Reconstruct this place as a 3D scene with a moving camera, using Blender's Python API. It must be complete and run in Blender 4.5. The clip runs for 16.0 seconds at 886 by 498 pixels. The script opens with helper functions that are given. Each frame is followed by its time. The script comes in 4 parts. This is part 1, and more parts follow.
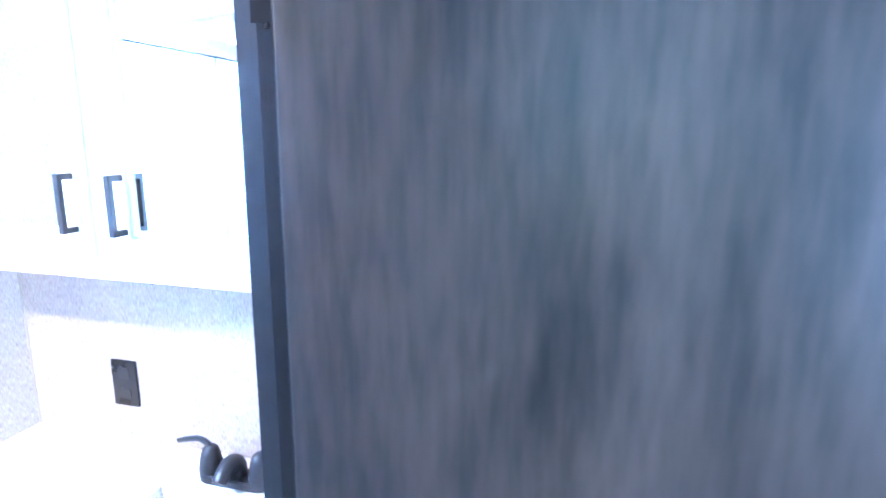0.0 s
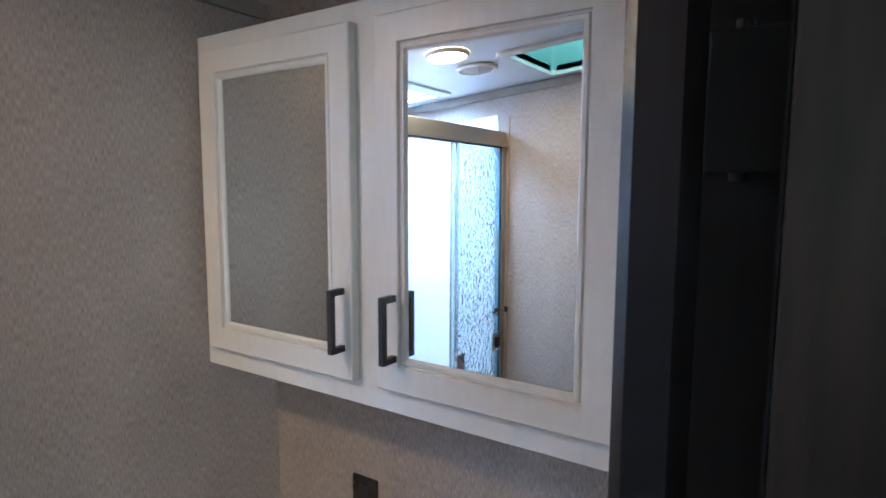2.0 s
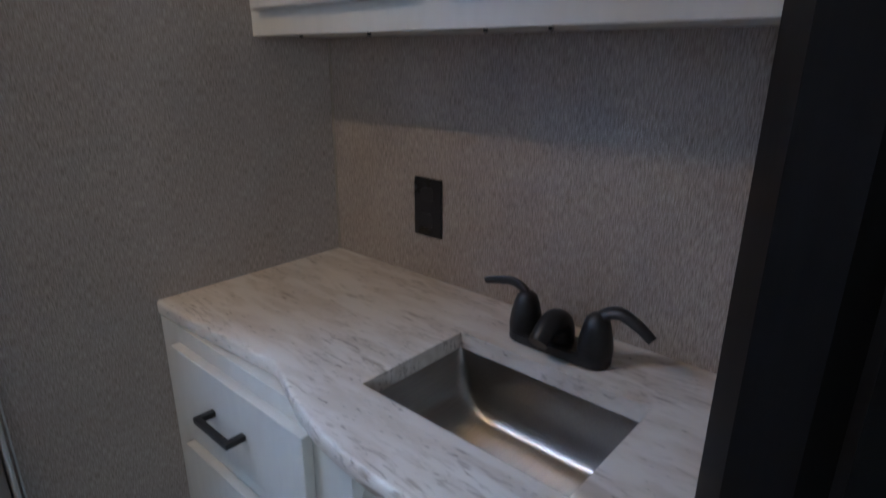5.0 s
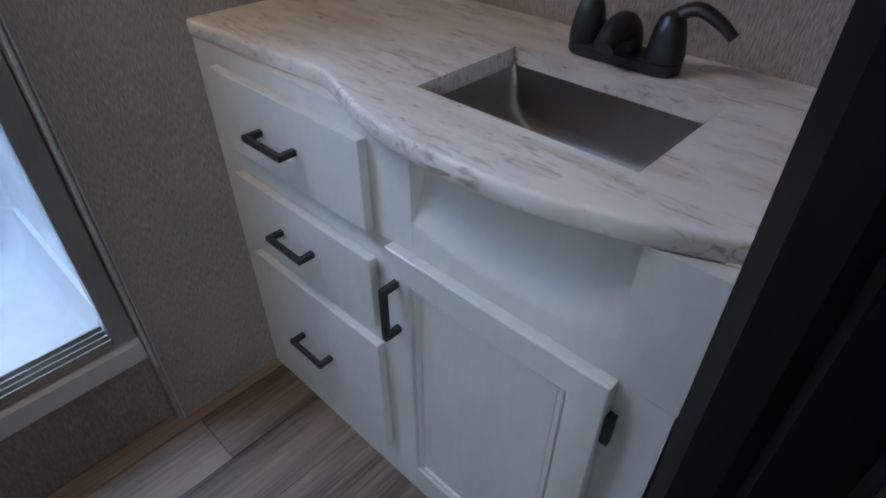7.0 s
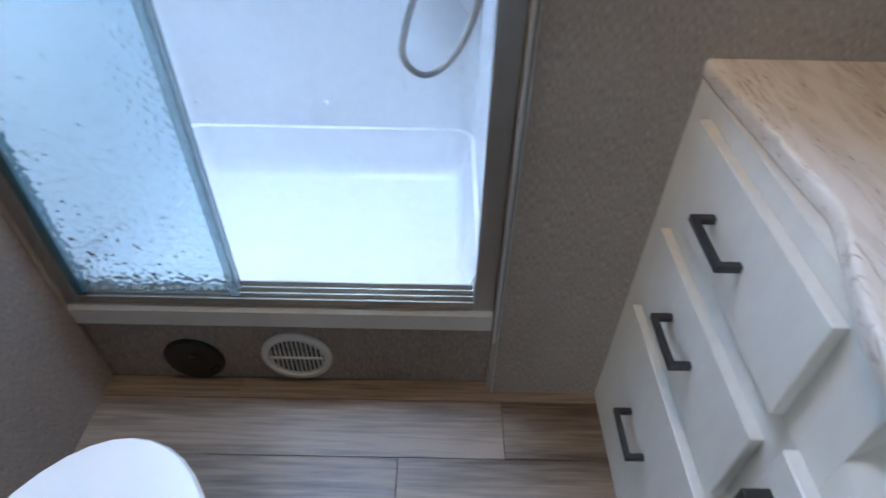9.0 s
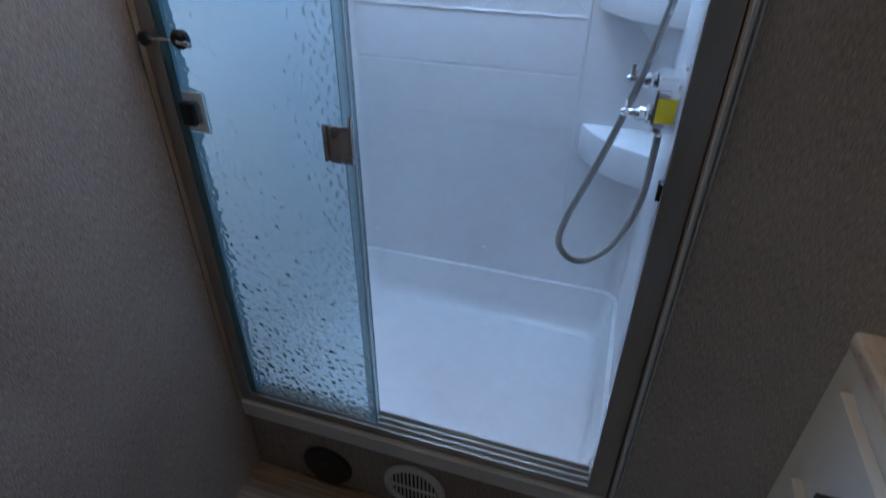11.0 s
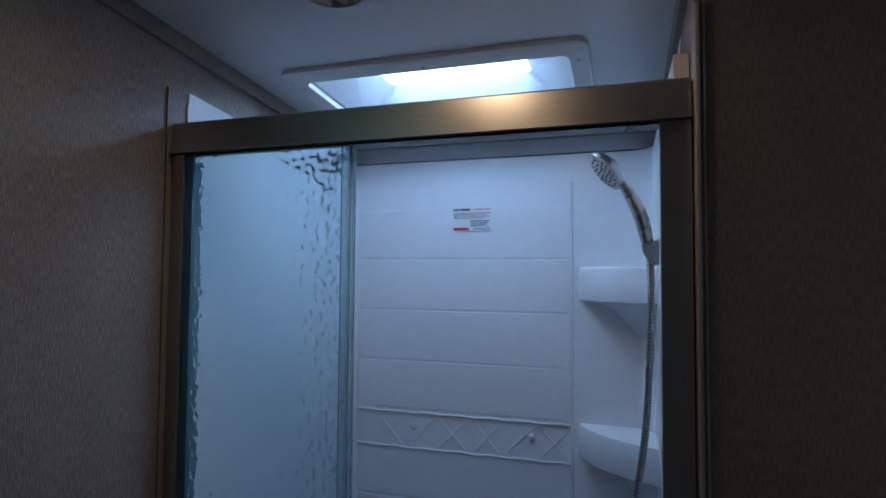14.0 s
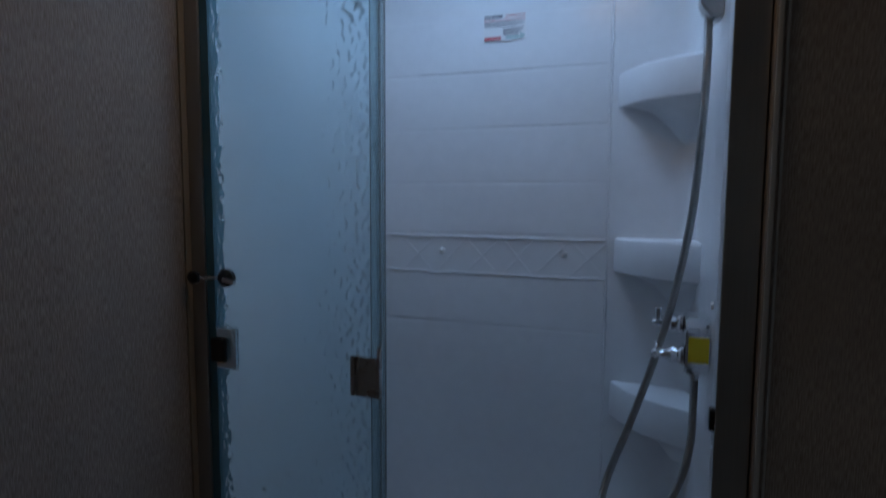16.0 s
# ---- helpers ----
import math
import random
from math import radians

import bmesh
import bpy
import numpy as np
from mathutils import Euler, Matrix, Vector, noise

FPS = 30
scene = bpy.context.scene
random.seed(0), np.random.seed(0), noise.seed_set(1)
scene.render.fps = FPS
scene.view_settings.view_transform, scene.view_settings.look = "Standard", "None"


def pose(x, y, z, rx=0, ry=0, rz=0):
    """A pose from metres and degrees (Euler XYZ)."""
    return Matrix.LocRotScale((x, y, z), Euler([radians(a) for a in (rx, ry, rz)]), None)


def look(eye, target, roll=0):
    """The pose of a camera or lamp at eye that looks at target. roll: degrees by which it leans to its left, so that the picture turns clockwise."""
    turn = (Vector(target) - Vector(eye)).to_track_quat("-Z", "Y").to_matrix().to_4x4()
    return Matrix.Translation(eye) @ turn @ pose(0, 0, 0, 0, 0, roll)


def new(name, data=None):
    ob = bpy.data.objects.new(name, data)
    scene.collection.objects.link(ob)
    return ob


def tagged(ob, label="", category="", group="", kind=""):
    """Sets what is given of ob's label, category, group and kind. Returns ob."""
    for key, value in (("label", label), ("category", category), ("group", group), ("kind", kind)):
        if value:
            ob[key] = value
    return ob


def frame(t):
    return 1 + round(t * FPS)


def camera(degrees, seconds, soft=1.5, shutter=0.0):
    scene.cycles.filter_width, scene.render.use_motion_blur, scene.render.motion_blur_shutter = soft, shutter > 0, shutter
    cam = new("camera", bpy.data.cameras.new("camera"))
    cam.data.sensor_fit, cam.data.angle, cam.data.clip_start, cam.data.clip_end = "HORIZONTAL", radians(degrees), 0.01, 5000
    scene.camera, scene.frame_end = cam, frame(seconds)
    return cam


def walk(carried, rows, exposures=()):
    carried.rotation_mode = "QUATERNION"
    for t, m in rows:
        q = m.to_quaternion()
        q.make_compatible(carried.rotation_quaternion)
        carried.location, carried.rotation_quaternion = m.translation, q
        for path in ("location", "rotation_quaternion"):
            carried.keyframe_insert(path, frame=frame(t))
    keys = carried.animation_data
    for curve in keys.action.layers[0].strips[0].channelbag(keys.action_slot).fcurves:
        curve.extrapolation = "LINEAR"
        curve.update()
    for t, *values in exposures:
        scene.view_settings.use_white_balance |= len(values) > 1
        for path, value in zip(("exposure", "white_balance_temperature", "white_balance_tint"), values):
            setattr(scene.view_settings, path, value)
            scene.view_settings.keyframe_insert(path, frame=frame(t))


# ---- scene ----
cam = camera(75.6, 16.0, shutter=0.4)
PATH = [
    (0, (0.604, -1.367, 1.643), (2.498, -0.873, 1.231), 0.5),
    (0.5, (0.675, -1.262, 1.64), (2.547, -0.666, 1.264), -0.3),
    (1, (0.739, -1.157, 1.687), (2.562, -0.403, 1.358), 0.1),
    (1.5, (0.758, -1.117, 1.723), (2.493, -0.158, 1.454), 0.4),
    (2, (0.747, -1.101, 1.731), (2.408, -0.008, 1.515), 0.2),
    (2.5, (0.742, -1.082, 1.701), (2.347, 0.096, 1.513), 0.3),
    (3, (0.766, -1.063, 1.637), (2.332, 0.167, 1.447), 0.3),
    (3.5, (0.808, -1.059, 1.556), (2.345, 0.207, 1.366), 0.6),
    (4, (0.831, -1.047, 1.469), (2.348, 0.229, 1.2), 0.8),
    (4.5, (0.835, -1.039, 1.403), (2.32, 0.221, 0.95), 0.9),
    (5, (0.861, -1.043, 1.309), (2.282, 0.215, 0.676), 0.4),
    (5.2, (0.87, -1.043, 1.289), (2.26, 0.201, 0.569), 0.2),
    (7.3, (0.798, -1.016, 1.166), (1.888, 0.064, -0.116), -0.7),
    (7.5, (0.821, -0.977, 1.161), (1.843, 0.146, -0.14), -0.6),
    (8, (0.908, -0.854, 1.187), (1.493, 0.502, -0.162), -0.1),
    (8.2, (0.903, -0.859, 1.186), (1.333, 0.586, -0.147), 0.4),
    (8.5, (0.891, -0.826, 1.213), (1.141, 0.633, -0.131), 0.9),
    (9, (0.846, -0.826, 1.237), (0.854, 0.652, -0.11), 1.3),
    (9.2, (0.83, -0.827, 1.244), (0.749, 0.65, -0.103), 1.4),
    (11.3, (0.838, -0.808, 1.493), (0.302, 0.839, 0.494), 0.5),
    (11.5, (0.838, -0.811, 1.51), (0.286, 0.885, 0.604), 0.3),
    (12, (0.841, -0.82, 1.554), (0.262, 0.951, 0.829), 0.0),
    (12.5, (0.847, -0.836, 1.604), (0.258, 0.998, 1.07), -0.0),
    (13, (0.88, -0.859, 1.622), (0.25, 1.034, 1.327), 0.1),
    (13.5, (0.867, -0.87, 1.645), (0.253, 1.033, 1.583), 0.4),
    (14, (0.871, -0.882, 1.666), (0.263, 1.022, 1.754), 0.4),
    (14.5, (0.879, -0.888, 1.662), (0.271, 1.01, 1.828), 0.4),
    (15, (0.873, -0.875, 1.609), (0.247, 1.018, 1.765), 0.4),
    (15.5, (0.84, -0.863, 1.479), (0.208, 1.034, 1.54), 0.2),
    (16, (0.82, -0.83, 1.355), (0.158, 1.049, 1.181), 0.3),
]
EXPOSURES = [(0.0, 5.25, 4500, 10), (0.5, 4.85, 5400, 10), (1.0, 4.25, 6100, 10), (1.2, 3.5, 6300, 10)] + [(t, stops, kelvin, 10) for t, stops, kelvin in (
    (1.5, 2.5, 6300), (2.0, 2.05, 6300), (2.5, 1.65, 6350), (3.0, 1.15, 6300), (3.5, 0.85, 6250), (4.0, 0.68, 6150), (4.5, 0.72, 6150), (5.0, 1.18, 6150),
    (7.3, 1.4, 6250), (8.0, 1.65, 6450), (8.5, 2.05, 6800), (9.0, 1.85, 6600), (9.2, 1.75, 6500), (11.3, 0.15, 6300), (12.5, -0.4, 6450),
    (13.5, -1.05, 6300), (14.5, -1.5, 6350), (15.5, -1.6, 6450), (16.0, -1.4, 6600))]
walk(cam, [(t, look(eye, target, roll)) for t, eye, target, roll in PATH], EXPOSURES)

# ---- world and light ----
world = bpy.data.worlds.new("sky")
scene.world = world
world.use_nodes = True
wn = world.node_tree
sky = wn.nodes.new("ShaderNodeTexSky")
sky.sky_type, sky.sun_disc, sky.sun_elevation, sky.sun_rotation = "NISHITA", False, radians(40), radians(200)
wn.links.new(sky.outputs["Color"], wn.nodes["Background"].inputs["Color"])
wn.nodes["Background"].inputs["Strength"].default_value = 0.12

LAMP_WARM, LAMP_POWER = (1.0, 0.72, 0.48), 56.0
SKY_TINT, SKYLIGHT_POWER = (0.38, 0.61, 1.0), 15.0
VENT_POWER = 1.6
HALL_POWER, SIDE_POWER = 5.6, 0.07


def area_lamp(name, eye, target, sx, sy, power, color):
    data = bpy.data.lights.new(name, "AREA")
    data.shape, data.size, data.size_y, data.energy, data.color = "RECTANGLE", sx, sy, power, color
    ob = new(name, data)
    ob.matrix_world = look(eye, target)
    return ob


# hall daylight: added area lamps at two assumed, unseen windows; the side one gives the door its sheen
area_lamp("window_light", (-0.45, -3.16, 1.40), (1.3, 0.0, 1.1), 0.7, 0.95, HALL_POWER, (0.66, 0.82, 1.0))
area_lamp("side_sheen_light", (-0.96, -1.48, 1.45), (1.1, -1.48, 1.45), 0.8, 1.5, SIDE_POWER, (0.50, 0.70, 1.0))


# ---- materials ----
def material(name, color, rough=0.5, metal=0.0, **more):
    m = bpy.data.materials.new(name)
    m.use_nodes = True
    b = m.node_tree.nodes["Principled BSDF"]
    b.inputs["Base Color"].default_value = (*color, 1)
    b.inputs["Roughness"].default_value, b.inputs["Metallic"].default_value = rough, metal
    for key, value in more.items():
        b.inputs[key.replace("_", " ")].default_value = value
    return m


def varied(name, dark, light, rough=0.5, metal=0.0, scale=(20, 20, 20), second=(2, 2, 2), amount=0.5, bump=0.1, distance=0.001, detail=4,
           rough_spread=0.1, by_piece=0.0, lo=0.3, hi=0.7):
    """Two noises, a fine and a coarse one, mix two tones; the fine one also gives relief and gloss."""
    m = material(name, light, rough, metal)
    n, l = m.node_tree.nodes, m.node_tree.links
    b = n["Principled BSDF"]
    co = n.new("ShaderNodeTexCoord")

    def field(sc, det):
        mp = n.new("ShaderNodeMapping")
        mp.inputs["Scale"].default_value = sc
        l.new(co.outputs["Object"], mp.inputs["Vector"])
        t = n.new("ShaderNodeTexNoise")
        t.inputs["Scale"].default_value, t.inputs["Detail"].default_value = 1.0, det
        l.new(mp.outputs["Vector"], t.inputs["Vector"])
        return t.outputs["Fac"], mp
    fine, m1 = field(scale, detail)
    coarse, m2 = field(second, 3)
    mix = n.new("ShaderNodeMath")
    mix.operation = "MULTIPLY_ADD"
    l.new(coarse, mix.inputs[0])
    mix.inputs[1].default_value = 1 - amount
    part_f = n.new("ShaderNodeMath")
    part_f.operation = "MULTIPLY"
    l.new(fine, part_f.inputs[0])
    part_f.inputs[1].default_value = amount
    l.new(part_f.outputs[0], mix.inputs[2])
    value = mix.outputs[0]
    if by_piece:
        info = n.new("ShaderNodeObjectInfo")
        add = n.new("ShaderNodeMath")
        add.operation = "MULTIPLY_ADD"
        l.new(info.outputs["Random"], add.inputs[0])
        add.inputs[1].default_value = by_piece
        l.new(value, add.inputs[2])
        sub = n.new("ShaderNodeMath")
        sub.operation = "SUBTRACT"
        l.new(add.outputs[0], sub.inputs[0])
        sub.inputs[1].default_value = by_piece / 2
        value = sub.outputs[0]
        comb = n.new("ShaderNodeCombineXYZ")
        mul = n.new("ShaderNodeMath")
        mul.operation = "MULTIPLY"
        l.new(info.outputs["Random"], mul.inputs[0])
        mul.inputs[1].default_value = 37.0
        for i in range(3):
            l.new(mul.outputs[0], comb.inputs[i])
        l.new(comb.outputs[0], m1.inputs["Location"])
        l.new(comb.outputs[0], m2.inputs["Location"])
    ramp = n.new("ShaderNodeValToRGB")
    ramp.color_ramp.elements[0].position, ramp.color_ramp.elements[0].color = lo, (*dark, 1)
    ramp.color_ramp.elements[1].position, ramp.color_ramp.elements[1].color = hi, (*light, 1)
    l.new(value, ramp.inputs["Fac"])
    l.new(ramp.outputs["Color"], b.inputs["Base Color"])
    rr = n.new("ShaderNodeMapRange")
    rr.inputs["To Min"].default_value, rr.inputs["To Max"].default_value = rough - rough_spread, rough + rough_spread
    l.new(coarse, rr.inputs["Value"])
    l.new(rr.outputs["Result"], b.inputs["Roughness"])
    if bump:
        bm_ = n.new("ShaderNodeBump")
        bm_.inputs["Strength"].default_value, bm_.inputs["Distance"].default_value = bump, distance
        l.new(fine, bm_.inputs["Height"])
        l.new(bm_.outputs["Normal"], b.inputs["Normal"])
    return m


def glow(name, color, strength):
    m = material(name, (0.8, 0.8, 0.8), 0.4)
    b = m.node_tree.nodes["Principled BSDF"]
    b.inputs["Emission Color"].default_value = (*color, 1)
    b.inputs["Emission Strength"].default_value = strength
    return m


WALLPAPER = varied("linen_wallpaper", (0.21, 0.168, 0.143), (0.465, 0.395, 0.348), 0.40, scale=(620, 620, 70), second=(9, 9, 5), amount=0.86, bump=0.5, distance=0.0012, lo=0.34, hi=0.66)
CEIL_WHITE = varied("ceiling_white", (0.66, 0.66, 0.66), (0.74, 0.74, 0.74), 0.5, scale=(90, 90, 90), second=(3, 3, 3), bump=0.05)
PAINT = varied("cream_cabinet_paint", (0.56, 0.54, 0.50), (0.63, 0.61, 0.565), 0.36, scale=(60, 60, 14), second=(3, 3, 2), bump=0.05, distance=0.0005)
ACRYLIC = varied("white_acrylic", (0.78, 0.79, 0.80), (0.84, 0.85, 0.86), 0.22, scale=(30, 30, 30), second=(3, 3, 3), bump=0.02, distance=0.001, rough_spread=0.06)
PLASTIC_WHITE = varied("white_plastic", (0.68, 0.67, 0.65), (0.76, 0.75, 0.73), 0.35, scale=(60, 60, 60), second=(6, 6, 6), bump=0.03)
PORCELAIN = varied("white_porcelain", (0.80, 0.80, 0.80), (0.86, 0.86, 0.86), 0.12, scale=(8, 8, 8), second=(2, 2, 2), bump=0.0, rough_spread=0.04)
ALUMINIUM = varied("brushed_aluminium", (0.43, 0.405, 0.36), (0.53, 0.50, 0.45), 0.36, 1.0, scale=(12, 600, 600), second=(3, 3, 3), amount=0.6, bump=0.08, distance=0.0003)
ALU_UPRIGHT = varied("brushed_aluminium_upright", (0.44, 0.44, 0.44), (0.54, 0.54, 0.54), 0.38, 1.0, scale=(600, 600, 12), second=(3, 3, 3), amount=0.6, bump=0.08, distance=0.0003)
STEEL = varied("stainless_steel", (0.34, 0.32, 0.295), (0.48, 0.45, 0.415), 0.36, 1.0, scale=(20, 500, 500), second=(6, 6, 6), amount=0.5, bump=0.06, distance=0.0003)
CHROME = material("chrome", (0.75, 0.75, 0.76), 0.1, 1.0)
NICKEL = varied("brushed_nickel", (0.40, 0.38, 0.36), (0.54, 0.52, 0.49), 0.28, 1.0, scale=(200, 200, 200), second=(20, 20, 20), bump=0.02)
HOSE = varied("braided_steel_hose", (0.30, 0.29, 0.28), (0.44, 0.43, 0.41), 0.46, 1.0, scale=(300, 300, 300), second=(30, 30, 30), bump=0.1, distance=0.0005)
BLACK_METAL = varied("matt_black_metal", (0.010, 0.010, 0.011), (0.022, 0.022, 0.024), 0.42, scale=(200, 200, 200), second=(20, 20, 20), bump=0.04, distance=0.0004)
BLACK_PLASTIC = varied("black_plastic", (0.006, 0.006, 0.007), (0.012, 0.012, 0.013), 0.3, scale=(90, 90, 90), second=(20, 20, 20), bump=0.03)
JAMB = varied("dark_door_frame", (0.004, 0.0037, 0.0037), (0.008, 0.0075, 0.0075), 0.55, scale=(160, 160, 10), second=(6, 6, 2), bump=0.1, distance=0.0005)
JAMB.node_tree.nodes["Principled BSDF"].inputs["Specular IOR Level"].default_value = 0.10
WALNUT = varied("dark_stained_wood", (0.005, 0.0041, 0.0038), (0.036, 0.025, 0.020), 0.40, scale=(60, 70, 11), second=(6, 9, 2.2), amount=0.5, lo=0.36, hi=0.70, bump=0.25, distance=0.0010, detail=7, rough_spread=0.12)
WALNUT.node_tree.nodes["Principled BSDF"].inputs["Specular IOR Level"].default_value = 0.25


def streaked_laminate(name):
    """Beige drifts on pale stone, broken by thin dark veins in patches, all drawn out along y."""
    m = material(name, (0.7, 0.65, 0.6), 0.34)
    n, l = m.node_tree.nodes, m.node_tree.links
    b = n["Principled BSDF"]
    co = n.new("ShaderNodeTexCoord")

    def field(sc, det, warp=0.0):
        mp = n.new("ShaderNodeMapping")
        mp.inputs["Scale"].default_value = sc
        mp.inputs["Rotation"].default_value = (0, 0, radians(-7))
        l.new(co.outputs["Object"], mp.inputs["Vector"])
        t = n.new("ShaderNodeTexNoise")
        t.inputs["Scale"].default_value, t.inputs["Detail"].default_value, t.inputs["Distortion"].default_value = 1.0, det, warp
        l.new(mp.outputs["Vector"], t.inputs["Vector"])
        return t.outputs["Fac"]

    def spread(value, a, c):
        r = n.new("ShaderNodeMapRange")
        r.interpolation_type = "SMOOTHSTEP"
        r.inputs["From Min"].default_value, r.inputs["From Max"].default_value = a, c
        l.new(value, r.inputs["Value"])
        return r.outputs["Result"]

    def blend(fac, first, second):
        x = n.new("ShaderNodeMix")
        x.data_type = "RGBA"
        l.new(fac, x.inputs["Factor"])
        for socket, v in ((x.inputs[6], first), (x.inputs[7], second)):
            if isinstance(v, tuple):
                socket.default_value = (*v, 1)
            else:
                l.new(v, socket)
        return x.outputs[2]

    def times(a, c):
        x = n.new("ShaderNodeMath")
        x.operation = "MULTIPLY"
        l.new(a, x.inputs[0])
        l.new(c, x.inputs[1])
        return x.outputs[0]
    drift = spread(field((34, 7, 20), 5, 0.6), 0.36, 0.64)
    patch = spread(field((14, 5, 9), 3), 0.45, 0.62)
    vein = times(spread(field((150, 24, 90), 7, 0.8), 0.50, 0.68), patch)
    fleck = times(spread(field((240, 55, 120), 5, 0.4), 0.60, 0.70), drift)
    color = blend(drift, (0.72, 0.665, 0.61), (0.60, 0.53, 0.465))
    color = blend(vein, color, (0.37, 0.31, 0.26))
    color = blend(fleck, color, (0.24, 0.20, 0.17))
    l.new(color, b.inputs["Base Color"])
    bump = n.new("ShaderNodeBump")
    bump.inputs["Strength"].default_value, bump.inputs["Distance"].default_value = 0.05, 0.0006
    l.new(field((400, 400, 400), 2), bump.inputs["Height"])
    l.new(bump.outputs["Normal"], b.inputs["Normal"])
    return m


LAMINATE = streaked_laminate("streaked_stone_laminate")
PLANK = varied("wood_look_vinyl", (0.075, 0.050, 0.033), (0.28, 0.205, 0.148), 0.42, scale=(7, 120, 20), second=(1.6, 14, 4), amount=0.42, bump=0.12, distance=0.0006, detail=6, by_piece=0.14, lo=0.34, hi=0.64)
JOINT = varied("dark_joint", (0.04, 0.032, 0.026), (0.07, 0.056, 0.046), 0.8, bump=0.0)
HALL_PAINT = varied("hall_wall_panel", (0.30, 0.27, 0.24), (0.44, 0.40, 0.36), 0.5, scale=(400, 400, 60), second=(6, 6, 4), bump=0.3)
MIRROR = material("mirror_silver", (0.86, 0.88, 0.87), 0.012, 1.0)
SEAL = material("clear_vinyl_seal", (0.70, 0.86, 0.92), 0.2, Transmission_Weight=0.85)
GLASS = material("obscure_glass", (0.84, 0.95, 0.98), 0.14, Transmission_Weight=1.0, IOR=1.45)


def add_dimples(m, scale, distance):
    """Soft round dimples in the gloss of a material."""
    n, l = m.node_tree.nodes, m.node_tree.links
    co, cells, bump = n.new("ShaderNodeTexCoord"), n.new("ShaderNodeTexVoronoi"), n.new("ShaderNodeBump")
    cells.feature = "SMOOTH_F1"
    cells.inputs["Scale"].default_value, cells.inputs["Smoothness"].default_value = scale, 0.6
    bump.inputs["Strength"].default_value, bump.inputs["Distance"].default_value = 1.0, distance
    l.new(co.outputs["Object"], cells.inputs["Vector"])
    l.new(cells.outputs["Distance"], bump.inputs["Height"])
    l.new(bump.outputs["Normal"], m.node_tree.nodes["Principled BSDF"].inputs["Normal"])


add_dimples(GLASS, 80.0, 0.0012)
GLASS_CLEAR = material("clear_glass", (0.88, 0.96, 0.98), 0.03, Transmission_Weight=1.0, IOR=1.45)
GLASS_EDGE = material("glass_edge", (0.16, 0.36, 0.44), 0.15, Transmission_Weight=0.5)
YELLOW = material("yellow_tag", (0.75, 0.60, 0.02), 0.5)
PAPER = material("sticker_white", (0.78, 0.78, 0.77), 0.5)
INK_RED, INK_DARK, INK_TEAL = material("red_ink", (0.55, 0.03, 0.05), 0.5), material("dark_ink", (0.06, 0.06, 0.09), 0.5), material("teal_ink", (0.04, 0.32, 0.30), 0.5)
LAMP_GLOW = glow("lamp_lens", LAMP_WARM, LAMP_POWER)
# dome and vent lid emit, in place of daylight passing through them
SKY_GLOW = glow("skylight_dome", SKY_TINT, SKYLIGHT_POWER)
VENT_GLOW = glow("glowing_vent_lid", (0.40, 0.68, 0.70), VENT_POWER)
# teal light from the lid, put into the colour of the well walls
VENT_WELL = material("teal_lit_plastic", (0.22, 0.42, 0.41), 0.4)
WELL = varied("white_moulded_plastic", (0.60, 0.61, 0.62), (0.68, 0.69, 0.70), 0.4, scale=(30, 30, 30), second=(5, 5, 5), bump=0.02)
TRIM = varied("taupe_trim", (0.22, 0.19, 0.165), (0.32, 0.285, 0.25), 0.5, scale=(200, 200, 60), second=(9, 9, 5), bump=0.2)
TRIM_LIGHT = varied("pale_grey_trim", (0.46, 0.46, 0.46), (0.54, 0.54, 0.54), 0.5, scale=(90, 90, 40), second=(6, 6, 6), bump=0.05)
BEIGE = varied("beige_edge_strip", (0.27, 0.225, 0.175), (0.36, 0.30, 0.24), 0.45, scale=(80, 80, 20), second=(6, 6, 6), bump=0.05)


# ---- mesh helpers ----
def link(name, bm, mat, smooth=False):
    bmesh.ops.recalc_face_normals(bm, faces=bm.faces)
    me = bpy.data.meshes.new(name)
    bm.to_mesh(me)
    bm.free()
    me.materials.append(mat)
    if smooth:
        me.shade_smooth()
        me.set_sharp_from_angle(angle=radians(40))
    return new(name, me)


def part(name, bm, mat, parent, label="", smooth=False):
    """One mesh, in world places, under a thing or a part."""
    ob = link(name, bm, mat, smooth)
    ob.parent = parent
    if parent.type == "EMPTY":
        ob.matrix_parent_inverse = Matrix.Translation(-parent.location)
    return tagged(ob, label) if label else ob


def thing(name, at, label, category, group="", kind=""):
    ob = new(name)
    ob.location, ob.empty_display_size = at, 0.05
    return tagged(ob, label, category, group, kind)


def setting(name, bm, mat, label, category, smooth=False):
    return tagged(link(name, bm, mat, smooth), label, category, "", "structure")


def block(lo, hi, bevel=0.0, segments=2, bm=None):
    """A box between two corners, edges rounded; added to bm where one is given."""
    b = bmesh.new()
    bmesh.ops.create_cube(b, size=1, matrix=Matrix.Translation([(p + q) / 2 for p, q in zip(lo, hi)]) @ Matrix.Diagonal([abs(q - p) for p, q in zip(lo, hi)] + [1]))
    if bevel:
        bmesh.ops.bevel(b, geom=b.edges[:], offset=bevel, segments=segments, affect="EDGES", profile=0.6)
    return join(bm, b)


def join(bm, other):
    if bm is None:
        return other
    me = bpy.data.meshes.new("tmp")
    other.to_mesh(me)
    other.free()
    bm.from_mesh(me)
    bpy.data.meshes.remove(me)
    return bm


